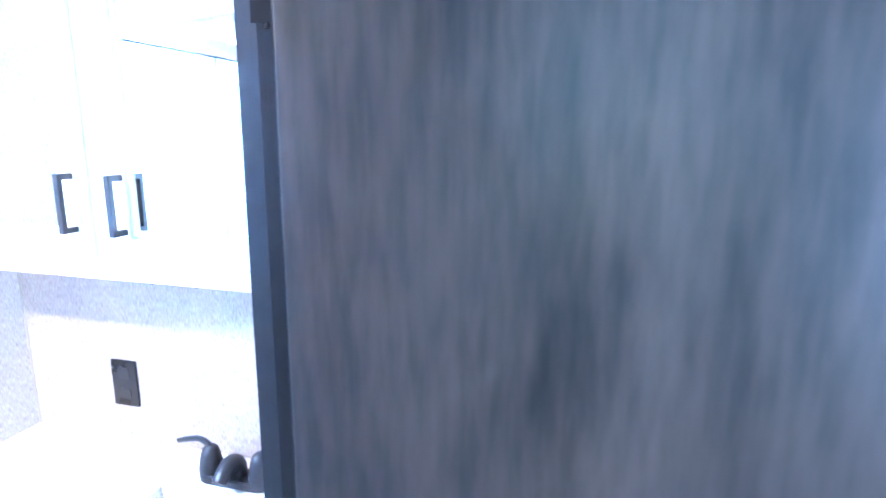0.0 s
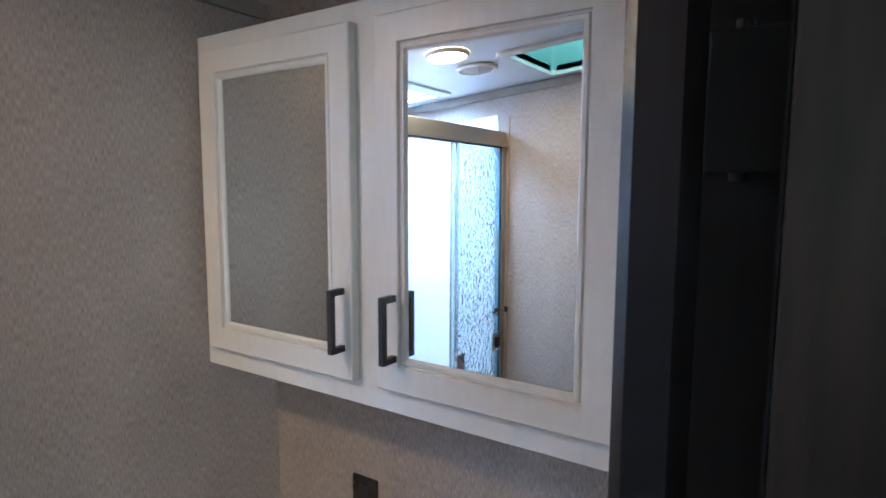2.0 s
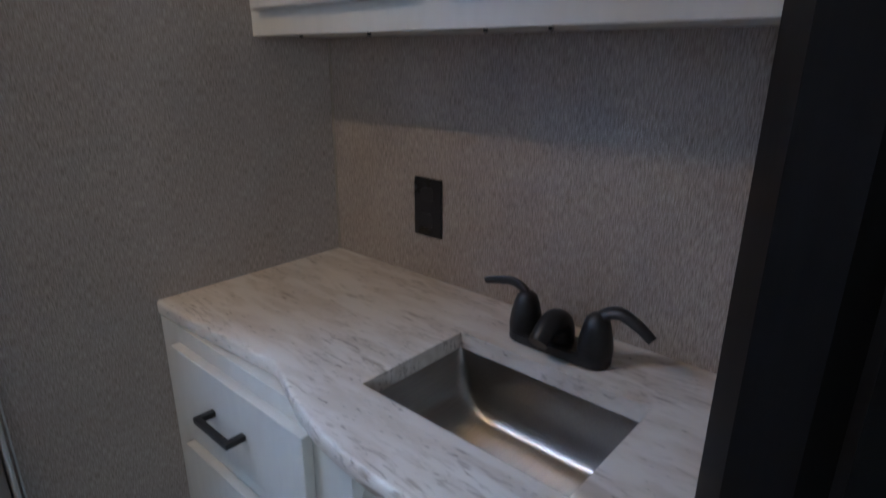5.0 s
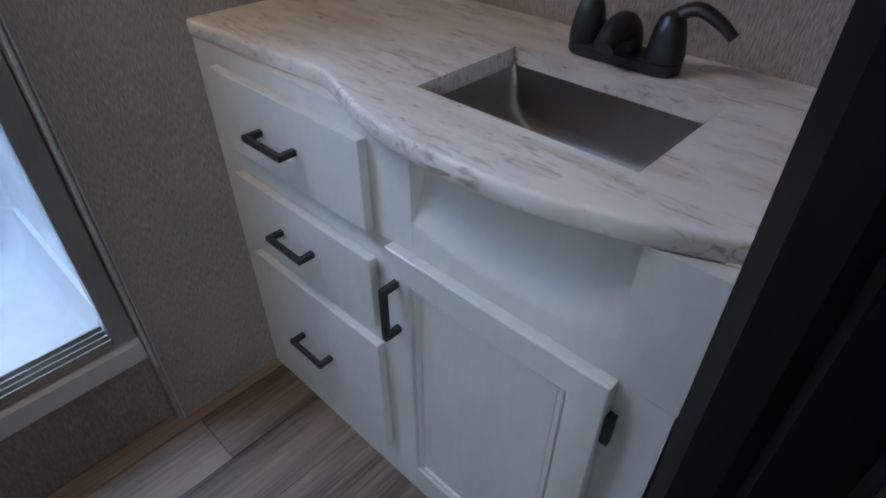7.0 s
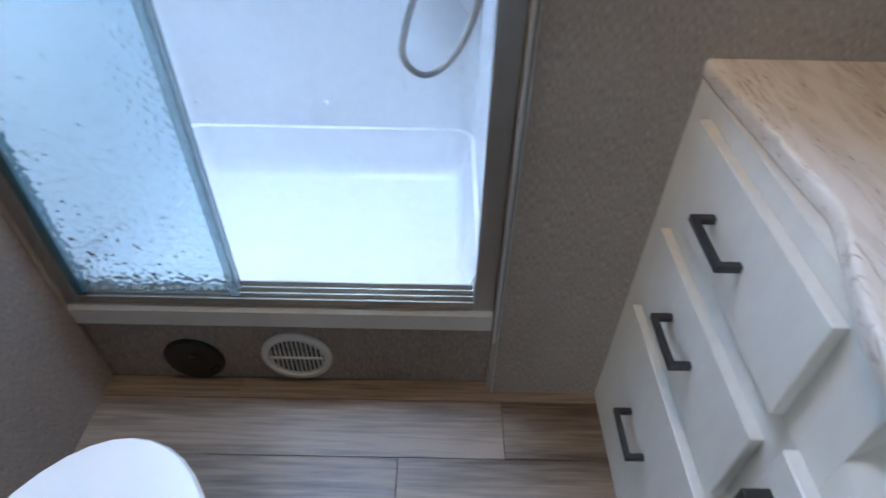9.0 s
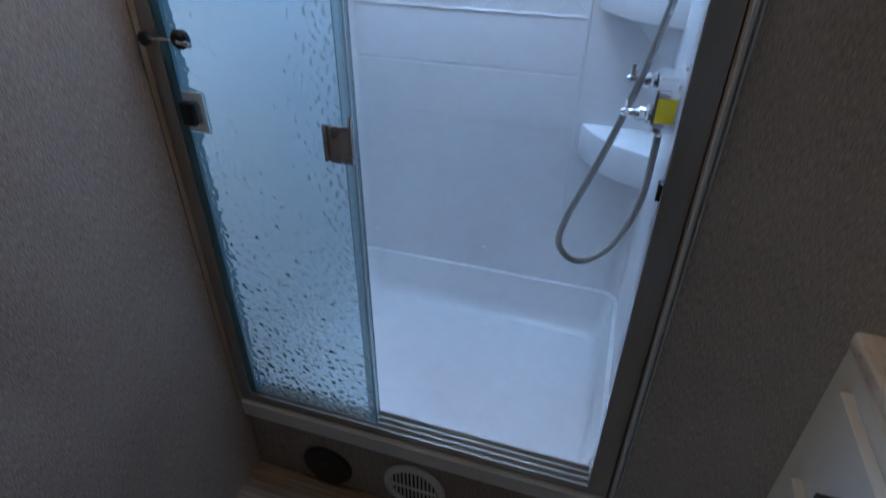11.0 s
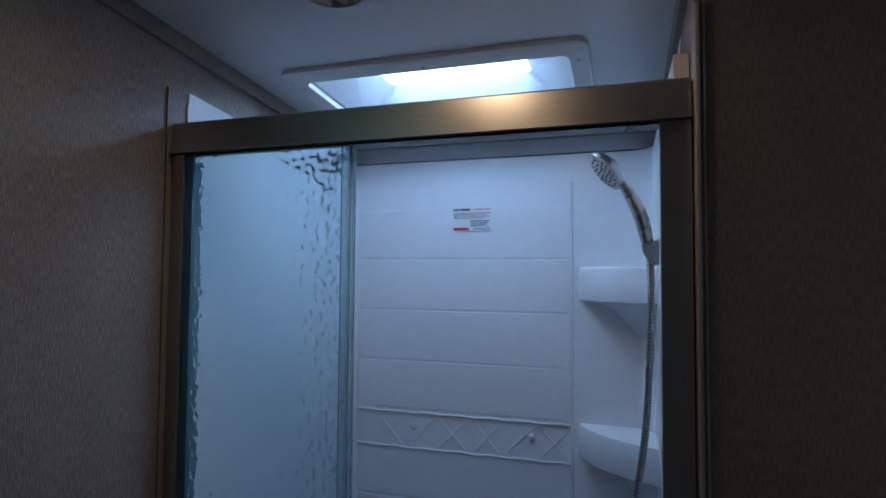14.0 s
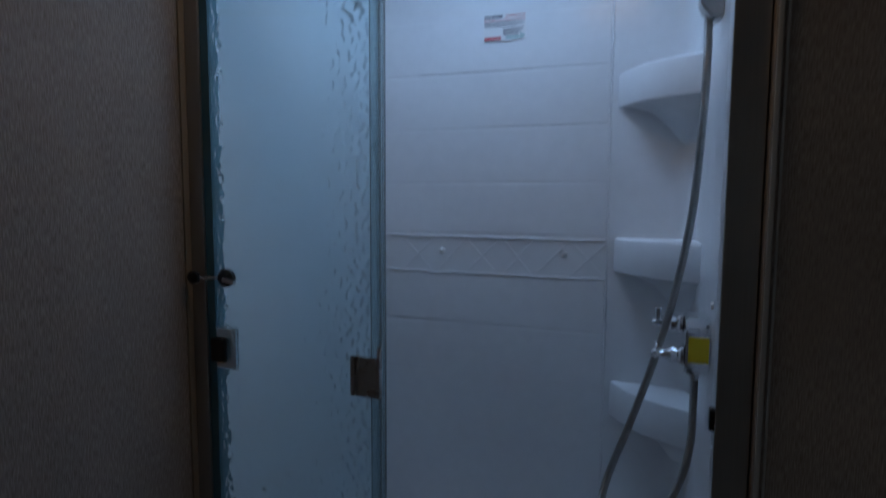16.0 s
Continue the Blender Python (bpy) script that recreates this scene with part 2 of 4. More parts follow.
def prism(outline, z0, z1, bm=None, axis="z", bevel=0.0):
    """An outline of (a, b) pairs drawn out along an axis."""
    b = bmesh.new()
    put = {"z": lambda p, h: (p[0], p[1], h), "y": lambda p, h: (p[0], h, p[1]), "x": lambda p, h: (h, p[0], p[1])}[axis]
    lower, upper = [b.verts.new(put(p, z0)) for p in outline], [b.verts.new(put(p, z1)) for p in outline]
    b.faces.new(lower)
    b.faces.new(upper)
    for i in range(len(outline)):
        j = (i + 1) % len(outline)
        b.faces.new((lower[i], lower[j], upper[j], upper[i]))
    bmesh.ops.recalc_face_normals(b, faces=b.faces)
    if bevel:
        bmesh.ops.bevel(b, geom=b.edges[:], offset=bevel, segments=2, affect="EDGES")
    return join(bm, b)


def turned(profile, at, direction=(0, 0, 1), steps=28, bm=None):
    """A profile of (radius, height) turned round an axis."""
    b = bmesh.new()
    m = Matrix.Translation(at) @ Vector(direction).to_track_quat("Z", "Y").to_matrix().to_4x4()
    rings = []
    for r, h in profile:
        if r < 1e-6:
            rings.append([b.verts.new(m @ Vector((0, 0, h)))])
        else:
            rings.append([b.verts.new(m @ Vector((r * math.cos(2 * math.pi * i / steps), r * math.sin(2 * math.pi * i / steps), h))) for i in range(steps)])
    for p, q in zip(rings, rings[1:]):
        for i in range(steps):
            j = (i + 1) % steps
            face = [p[i % len(p)], p[j % len(p)], q[j % len(q)], q[i % len(q)]]
            face = list(dict.fromkeys(face))
            if len(face) > 2:
                b.faces.new(face)
    return join(bm, b)


def smooth_line(points, per=10):
    """Points along a curve through those given."""
    p = [Vector(q) for q in points]
    p = [2 * p[0] - p[1]] + p + [2 * p[-1] - p[-2]]
    out = []
    for i in range(1, len(p) - 2):
        for k in range(per):
            t = k / per
            out.append(0.5 * (2 * p[i] + (p[i + 1] - p[i - 1]) * t + (2 * p[i - 1] - 5 * p[i] + 4 * p[i + 1] - p[i + 2]) * t * t
                              + (3 * p[i] - p[i - 1] - 3 * p[i + 1] + p[i + 2]) * t ** 3))
    return out + [p[-2]]


def tube(points, radius, steps=12, bm=None, squash=1.0):
    """A round bar along points; radius is a number or a function of 0..1 along it."""
    b = bmesh.new()
    rings, n = [], len(points)
    side = None
    for i, p in enumerate(points):
        d = (Vector(points[min(i + 1, n - 1)]) - Vector(points[max(i - 1, 0)])).normalized()
        side = d.orthogonal().normalized() if side is None else (side - d * side.dot(d)).normalized()
        up = d.cross(side)
        r = radius(i / (n - 1)) if callable(radius) else radius
        rings.append([b.verts.new(Vector(p) + r * (math.cos(a) * side + squash * math.sin(a) * up)) for a in (2 * math.pi * k / steps for k in range(steps))])
    for p, q in zip(rings, rings[1:]):
        for i in range(steps):
            j = (i + 1) % steps
            b.faces.new((p[i], p[j], q[j], q[i]))
    b.faces.new(rings[0])
    b.faces.new(rings[-1])
    return join(bm, b)


def rounded(x0, x1, y0, y1, r, steps=6):
    """The outline of a rectangle with round corners."""
    out = []
    for cx, cy, a0 in ((x1 - r, y1 - r, 0), (x0 + r, y1 - r, 90), (x0 + r, y0 + r, 180), (x1 - r, y0 + r, 270)):
        out += [(cx + r * math.cos(radians(a0 + 90 * k / steps)), cy + r * math.sin(radians(a0 + 90 * k / steps))) for k in range(steps + 1)]
    return out


def loft(loops, bm=None, cap_first=False, cap_last=False):
    """Loops of equal length joined one to the next."""
    b = bmesh.new()
    rings = [[b.verts.new(p) for p in lp] for lp in loops]
    for p, q in zip(rings, rings[1:]):
        for i in range(len(p)):
            j = (i + 1) % len(p)
            b.faces.new((p[i], p[j], q[j], q[i]))
    if cap_first:
        b.faces.new(rings[0])
    if cap_last:
        b.faces.new(rings[-1])
    return join(bm, b)


# ---- plan ----
X_VANITY = 1.668          # wall behind the basin
Y_SHOWER = 0.765          # back of the shower
Y_DOOR = -0.965           # bath side of the wall with the door
Y_HALL = -1.025           # hall side of it


def ceil_z(y):
    return 2.147 - 0.09 * y


# ---- structure ----
setting("floor", block((0.0, -1.025, -0.08), (X_VANITY, 0.10, -0.004), bm=block((-1.06, -3.26, -0.08), (2.46, -1.0255, -0.004))), JOINT, "wood-look plank floor on a dark base", "floor")
wall_left = setting("wall_left", prism([(Y_DOOR, 0), (0.86, 0), (0.86, ceil_z(0.86) + 0.02), (Y_DOOR, ceil_z(Y_DOOR) + 0.02)], -0.06, 0.016, axis="x"), WALLPAPER,
                    "taupe linen-textured wallpaper wall beside the toilet", "wall")
setting("wall_shower_back", block((0.0, 0.80, 0), (0.99, 0.86, ceil_z(0.8) + 0.02)), WALLPAPER, "taupe wall behind the shower surround", "wall")
bm = block((0.968, 0.0, 0), (X_VANITY + 0.06, 0.06, 2.16))
block((0.968, 0.06, 0), (1.03, 0.86, ceil_z(0.4) + 0.01), bm=bm)
setting("wall_partition", bm, WALLPAPER, "taupe linen-textured partition between shower and vanity", "wall")
setting("wall_vanity", block((X_VANITY, -1.025, 0), (X_VANITY + 0.06, 0.0, 2.24)), WALLPAPER, "taupe linen-textured wall behind the vanity", "wall")
bm = block((-0.06, Y_HALL, 0), (0.53, Y_DOOR, 2.24))
block((1.25, Y_HALL, 0), (X_VANITY, Y_DOOR - 0.0, 2.24), bm=bm)
block((0.53, Y_HALL, 1.99), (1.25, Y_DOOR, 2.24), bm=bm)
setting("wall_door", bm, WALLPAPER, "taupe wall with the bath doorway", "wall")
# dark lining of the doorway
bm = prism([(1.25, -0.957), (1.242, -0.956), (1.176, -0.984), (1.163, -1.020), (1.167, -1.034), (1.128, -1.040), (1.128, -1.088), (1.30, -1.088), (1.30, -1.026), (1.25, -1.026)], 0, 1.99)
prism([(0.53, -0.958), (0.56, -0.958), (0.565, -1.018), (0.56, -1.036), (0.47, -1.036), (0.47, -1.026), (0.53, -1.026)], 0, 1.99, bm=bm)
block((0.47, -1.036, 1.955), (1.26, -1.026, 2.05), 0.002, bm=bm)
block((0.565, -1.024, 1.955), (1.160, -0.96, 1.989), 0.002, bm=bm)
setting("door_frame", bm, JAMB, "near-black wooden door frame of the bath doorway", "door frame")

# tilted ceiling with the holes of the skylight and the roof vent
SKY_HOLE, VENT_HOLE = (0.160, 0.765, 0.275, 0.625), (0.12, 0.49, -0.60, -0.22)
xs = [-0.06, 0.12, 0.160, 0.49, 0.765, 1.73]
ys = [-1.03, -0.60, -0.22, 0.275, 0.625, 0.86]
bm = bmesh.new()
for i in range(5):
    for j in range(5):
        cx, cy = (xs[i] + xs[i + 1]) / 2, (ys[j] + ys[j + 1]) / 2
        if any(h[0] < cx < h[1] and h[2] < cy < h[3] for h in (SKY_HOLE, VENT_HOLE)):
            continue
        v = [bm.verts.new((x, y, ceil_z(y) + d)) for d in (0, 0.02) for x, y in ((xs[i], ys[j]), (xs[i + 1], ys[j]), (xs[i + 1], ys[j + 1]), (xs[i], ys[j + 1]))]
        for f in ((0, 1, 2, 3), (4, 5, 6, 7), (0, 1, 5, 4), (1, 2, 6, 5), (2, 3, 7, 6), (3, 0, 4, 7)):
            bm.faces.new([v[k] for k in f])
setting("ceiling", bm, CEIL_WHITE, "smooth white vinyl ceiling panel", "ceiling")


def sloped_strip(x0, x1, y0, y1, drop0, drop1, bm=None):
    """A strip under the tilted ceiling."""
    b = bmesh.new()
    v = [b.verts.new((x, y, ceil_z(y) - d)) for d in (drop0, drop1) for x, y in ((x0, y0), (x1, y0), (x1, y1), (x0, y1))]
    for f in ((0, 1, 2, 3), (4, 5, 6, 7), (0, 1, 5, 4), (1, 2, 6, 5), (2, 3, 7, 6), (3, 0, 4, 7)):
        b.faces.new([v[k] for k in f])
    return join(bm, b)


bm = sloped_strip(0.0165, 0.028, Y_DOOR, 0.80, 0.002, 0.036)
sloped_strip(0.956, 0.9675, 0.03, 0.80, 0.002, 0.04, bm=bm)
sloped_strip(0.98, X_VANITY, -0.012, -0.0005, 0.002, 0.036, bm=bm)
setting("trim_shower_top", sloped_strip(0.028, 0.956, 0.770, 0.7995, 0.018, 0.062), TRIM_LIGHT, "pale grey strip above the shower surround", "trim")
setting("trim_ceiling", bm, TRIM, "taupe strip trim along the ceiling edge", "trim")

# the room in front of the bath door, unseen, plain and closed
bm = block((-1.06, -3.26, 0), (-1.0, -1.88, 2.3))
block((-1.06, -1.88, 0), (-1.0, -1.08, 0.70), bm=bm)
block((-1.06, -1.88, 2.20), (-1.0, -1.08, 2.3), bm=bm)
block((-1.06, -1.08, 0), (-1.0, Y_HALL, 2.3), bm=bm)
block((2.4, -3.26, 0), (2.46, Y_HALL, 2.3), bm=bm)
block((-1.0, -1.085, 0), (-0.06, Y_HALL, 2.3), bm=bm)
block((X_VANITY + 0.06, -1.085, 0), (2.4, Y_HALL, 2.3), bm=bm)
block((-1.0, -3.26, 0), (2.4, -3.2, 0.85), bm=bm)
block((-1.0, -3.26, 1.9), (2.4, -3.2, 2.3), bm=bm)
block((-1.0, -3.26, 0.85), (-0.85, -3.2, 1.9), bm=bm)
block((-0.05, -3.26, 0.85), (2.4, -3.2, 1.9), bm=bm)
setting("wall_hall", bm, HALL_PAINT, "plain taupe walls of the room in front", "wall")
setting("ceiling_hall", block((-1.06, -3.26, 2.3), (2.46, Y_HALL - 0.005, 2.34)), CEIL_WHITE, "plain white ceiling", "ceiling")
def hall_window(name, lo, hi, along):
    """An aluminium frame of four bars round a clear pane."""
    w = 0.03
    def bar(a0, a1, z0, z1, d=0.0):
        p, q = list(lo), list(hi)
        p[along], q[along], p[2], q[2] = a0, a1, z0, z1
        p[1 - along], q[1 - along] = p[1 - along] + d, q[1 - along] - d
        return block(p, q)
    a0, a1 = lo[along], hi[along]
    win = setting(name, bar(a0, a1, lo[2], lo[2] + w), ALUMINIUM, "assumed aluminium-framed window, out of view", "window")
    part("window_frame", bar(a0, a1, hi[2] - w, hi[2]), ALUMINIUM, win)
    for p, q in ((a0, a0 + w), (a1 - w, a1)):
        part("window_frame", bar(p, q, lo[2] + w, hi[2] - w), ALUMINIUM, win)
    pane = part("pane", bar(a0 + w, a1 - w, lo[2] + w, hi[2] - w, 0.006), GLASS_CLEAR, win)
    pane.visible_shadow = False


# assumed windows, placed where the added hall lamps need an opening
hall_window("window_1", (-0.85, -3.25, 0.85), (-0.05, -3.235, 1.9), 0)
hall_window("window_2", (-1.045, -1.88, 0.70), (-1.03, -1.08, 2.20), 1)

# ---- shower ----
pan = thing("shower_pan", (0.48, 0.4, 0), "white moulded shower pan with a raised sill", "shower pan")
lo, up = 0.150, 0.300
inner = rounded(0.082, 0.905, 0.115, 0.72, 0.05)
inner_top = rounded(0.046, 0.932, 0.085, 0.756, 0.055)
outer_top = rounded(0.018, 0.964, 0.075, 0.795, 0.02)
bm = loft([[(x, y, 0.02) for x, y in outer_top], [(x, y, up) for x, y in outer_top], [(x, y, up + 0.006) for x, y in rounded(0.032, 0.945, 0.08, 0.772, 0.05)],
           [(x, y, up) for x, y in inner_top], [(x, y, up - 0.10) for x, y in rounded(0.058, 0.918, 0.1, 0.737, 0.05)], [(x, y, lo + 0.012) for x, y in inner],
           [(x, y, lo) for x, y in rounded(0.095, 0.885, 0.135, 0.70, 0.04)]], cap_last=True)
# the front lip is cut low under the door track
for v in bm.verts:
    if v.co.y < 0.11 and v.co.z > 0.24:
        v.co.z = 0.280
part("basin", bm, ACRYLIC, pan, smooth=True)
bm = prism([(0.020, 0.214), (0.075, 0.214), (0.075, 0.284), (0.034, 0.284), (0.022, 0.278), (0.016, 0.266), (0.016, 0.220)], 0.0165, 0.966, axis="x")
part("sill", bm, PLASTIC_WHITE, pan, "white rounded shower sill")
setting("wall_apron", block((0.0165, 0.03, 0), (0.9675, 0.066, 0.213)), WALLPAPER, "taupe panel under the shower sill", "wall")

surround = thing("shower_surround", (0.48, 0.7, 0.3), "glossy white moulded shower surround with tile relief", "shower wall")
Z0, Z1 = 0.304, 2.010
# one shell: left, back, right, with rounded corners
def shell_line(off):
    pts = [(0.0200 + off, 0.06)]
    r = 0.06
    pts += [(0.0200 + off + r - r * math.cos(radians(a)), Y_SHOWER - r + r * math.sin(radians(a))) for a in range(0, 91, 15)]
    pts += [(0.944 - off - r + r * math.sin(radians(a)), Y_SHOWER - r + r * math.cos(radians(a))) for a in range(0, 91, 15)]
    return pts + [(0.944 - off, 0.06)]
line = shell_line(0.0)
back = [(0.9665, 0.06), (0.9665, 0.797), (0.0165, 0.797), (0.0165, 0.06)]
part("shell", prism(line + back, Z0, Z1), ACRYLIC, surround, smooth=True)
# raised courses between the moulded grooves
grooves = [1.865, 1.711, 1.556, 1.402, 1.255]
def course(z0, z1, x0=0.07, x1=0.722):
    part("tile_panel", block((x0, Y_SHOWER - 0.0016, z0), (x1, Y_SHOWER + 0.01, z1), 0.0018, 2), ACRYLIC, surround)
for z1, z0 in zip(grooves, grooves[1:]):
    course(z0 + 0.0025, z1 - 0.0025)
course(0.99 + 0.004, 1.135)
course(0.84, 0.99 - 0.004)
# border band with a diamond relief
for z in (1.246, 1.140):
    pts = [(0.07 + 0.652 * i / 24, Y_SHOWER - 0.002, z + 0.0016 * math.sin(i * 1.7)) for i in range(25)]
    part("border_rib", tube(pts, 0.0029, 8), ACRYLIC, surround, smooth=True)
part("border_rib", tube([(0.727, Y_SHOWER, 0.42), (0.727, Y_SHOWER, 1.93)], 0.003, 8), ACRYLIC, surround, smooth=True)
for i in range(6):
    xa, xb = 0.135 + i * 0.1, 0.225 + i * 0.1
    if i in (1, 3):
        xa += 0.01
    part("diamond_rib", tube([(xa, Y_SHOWER - 0.0005, 1.148), (xb, Y_SHOWER - 0.0005, 1.238)], 0.0019, 6), ACRYLIC, surround, smooth=True)
    if i in (0, 2, 3, 5):
        part("diamond_rib", tube([(xb - 0.005, Y_SHOWER - 0.0005, 1.148), (xa, Y_SHOWER - 0.0005, 1.238)], 0.0019, 6), ACRYLIC, surround, smooth=True)
for x, z in ((0.257, 1.203), (0.614, 1.206), (0.093, 0.380), (0.486, 0.386)):
    part("screw_cap", turned([(0.0085, 0), (0.0085, 0.004), (0.005, 0.0075), (0, 0.008)], (x, Y_SHOWER - 0.001, z), (0, -1, 0), 14), PLASTIC_WHITE, surround, smooth=True)
for y, z in ((0.22, 1.245), (0.30, 1.165), (0.15, 0.9), (0.12, 1.93)):
    part("screw_cap", turned([(0.007, 0), (0.006, 0.004), (0, 0.005)], (0.943, y, z), (-1, 0, 0), 12), PLASTIC_WHITE, surround, smooth=True)


def shelf(z_top, height, reach=0.15):
    """A moulded corner shelf with a scooped underside."""
    def arc(k, z):
        a, b = (0.744 + (1 - k) * 0.16, Y_SHOWER + 0.002), (0.946, Y_SHOWER - reach * k - 0.03)
        pts = []
        for i in range(11):
            t = i / 10
            x, y = a[0] + (b[0] - a[0]) * t, a[1] + (b[1] - a[1]) * t
            bow = 0.030 * k * math.sin(math.pi * t)
            pts.append((x - bow * 0.8, y - bow * 0.6, z))
        return pts + [(0.946, Y_SHOWER + 0.002, z)]
    low = z_top - height
    loops = [arc(0.95, z_top), arc(0.985, z_top - 0.003), arc(1.0, z_top - 0.010), arc(1.0, low + 0.003), arc(0.99, low), arc(0.94, low - 0.0008),
             arc(0.76, low - 0.004), arc(0.56, low - 0.014), arc(0.38, low - 0.032), arc(0.22, low - 0.056), arc(0.10, low - 0.080), arc(0.03, low - 0.10)]
    part("corner_shelf", loft(loops, cap_first=True, cap_last=True), ACRYLIC, surround, smooth=True)


shelf(1.687, 0.090)
shelf(1.255, 0.090)
shelf(0.862, 0.095)
# printed sticker
sticker = thing("sticker", (0.437, Y_SHOWER - 0.005, 1.795), "small white printed sticker with red and teal marks", "label")
part("sheet", block((0.377, Y_SHOWER - 0.0050, 1.795), (0.497, Y_SHOWER - 0.0037, 1.864)), PAPER, sticker)
def ink(x0, x1, z0, z1, m):
    part("print", block((0.377 + 0.12 * x0, Y_SHOWER - 0.0056, 1.864 - 0.069 * z1), (0.377 + 0.12 * x1, Y_SHOWER - 0.0046, 1.864 - 0.069 * z0)), m, sticker)
for k in range(3):
    ink(0.02 + 0.055 * k, 0.06 + 0.055 * k, 0.03, 0.13, INK_DARK)
ink(0.20, 0.45, 0.03, 0.12, INK_DARK)
ink(0.52, 0.98, 0.05, 0.08, INK_RED)
for k, (a, b) in enumerate(((0.02, 0.98), (0.02, 0.9), (0.02, 0.96), (0.02, 0.8))):
    ink(a, b, 0.20 + 0.075 * k, 0.225 + 0.075 * k, INK_RED if k < 1 else INK_DARK)
ink(0.02, 0.42, 0.86, 0.97, INK_RED)
for k in range(4):
    ink(0.46, 0.95 - 0.04 * k, 0.55 + 0.07 * k, 0.58 + 0.07 * k, INK_DARK)
ink(0.52, 0.84, 0.88, 0.93, INK_TEAL)
part("print", turned([(0.0085, 0), (0.0085, 0.0008), (0.0045, 0.0008), (0.0045, 0)], (0.486, Y_SHOWER - 0.0050, 1.803), (0, -1, 0), 3), INK_TEAL, sticker)

# enclosure: aluminium frame and two sliding panes, both pushed to one side
enclosure = thing("shower_enclosure", (0.48, 0.03, 0.24), "brushed aluminium sliding shower enclosure, open, with obscure glass", "shower door")
HEAD0, HEAD1 = 1.898, 1.962
bm = prism([(0.010, HEAD0), (0.068, HEAD0), (0.068, HEAD1 - 0.004), (0.064, HEAD1), (0.028, HEAD1), (0.0235, HEAD1 - 0.004)], 0.0165, 0.9655, axis="x")
part("header_rail", bm, ALUMINIUM, enclosure)
part("header_lip", block((0.05, 0.022, HEAD0 - 0.005), (0.922, 0.060, HEAD0 - 0.001)), BLACK_PLASTIC, enclosure)
part("side_rail", block((0.0165, 0.020, 0.285), (0.050, 0.062, HEAD0 - 0.001), 0.002), ALU_UPRIGHT, enclosure)
part("side_rail", block((0.921, 0.020, 0.285), (0.9655, 0.062, HEAD0 - 0.001), 0.002), ALU_UPRIGHT, enclosure)
part("side_channel", block((0.0505, 0.034, 0.300), (0.064, 0.056, HEAD0 - 0.015)), GLASS_EDGE, enclosure)
track = part("bottom_track", block((0.0505, 0.020, 0.2845), (0.920, 0.074, 0.294)), ALUMINIUM, enclosure)
for k in range(4):
    part("track_rib", block((0.0505, 0.021 + 0.016 * k, 0.2941), (0.920, 0.0245 + 0.016 * k, 0.306 + 0.002 * k)), ALUMINIUM, track)
setting("trim_shower", block((0.0165, 0.006, 0.285), (0.0205, 0.0195, 2.03)), BEIGE, "narrow beige edge strip beside the shower frame", "trim")
setting("trim_partition", block((0.9685, -0.006, 0.20), (0.975, -0.0005, 2.06), 0.0015, bm=block((0.979, -0.004, 0.0), (0.982, -0.0005, 2.06), 0.001)), TRIM_LIGHT, "narrow ribbed pale grey edge strip at the partition", "trim")
part("flange", prism([(0.064, 1.94), (0.45, 1.94), (0.45, 1.997), (0.064, 2.035)], 0.0165, 0.0185, axis="x"), ACRYLIC, surround)
part("flange", prism([(0.064, 1.94), (0.45, 1.94), (0.45, 1.997), (0.064, 2.035)], 0.954, 0.9555, axis="x"), ACRYLIC, surround)


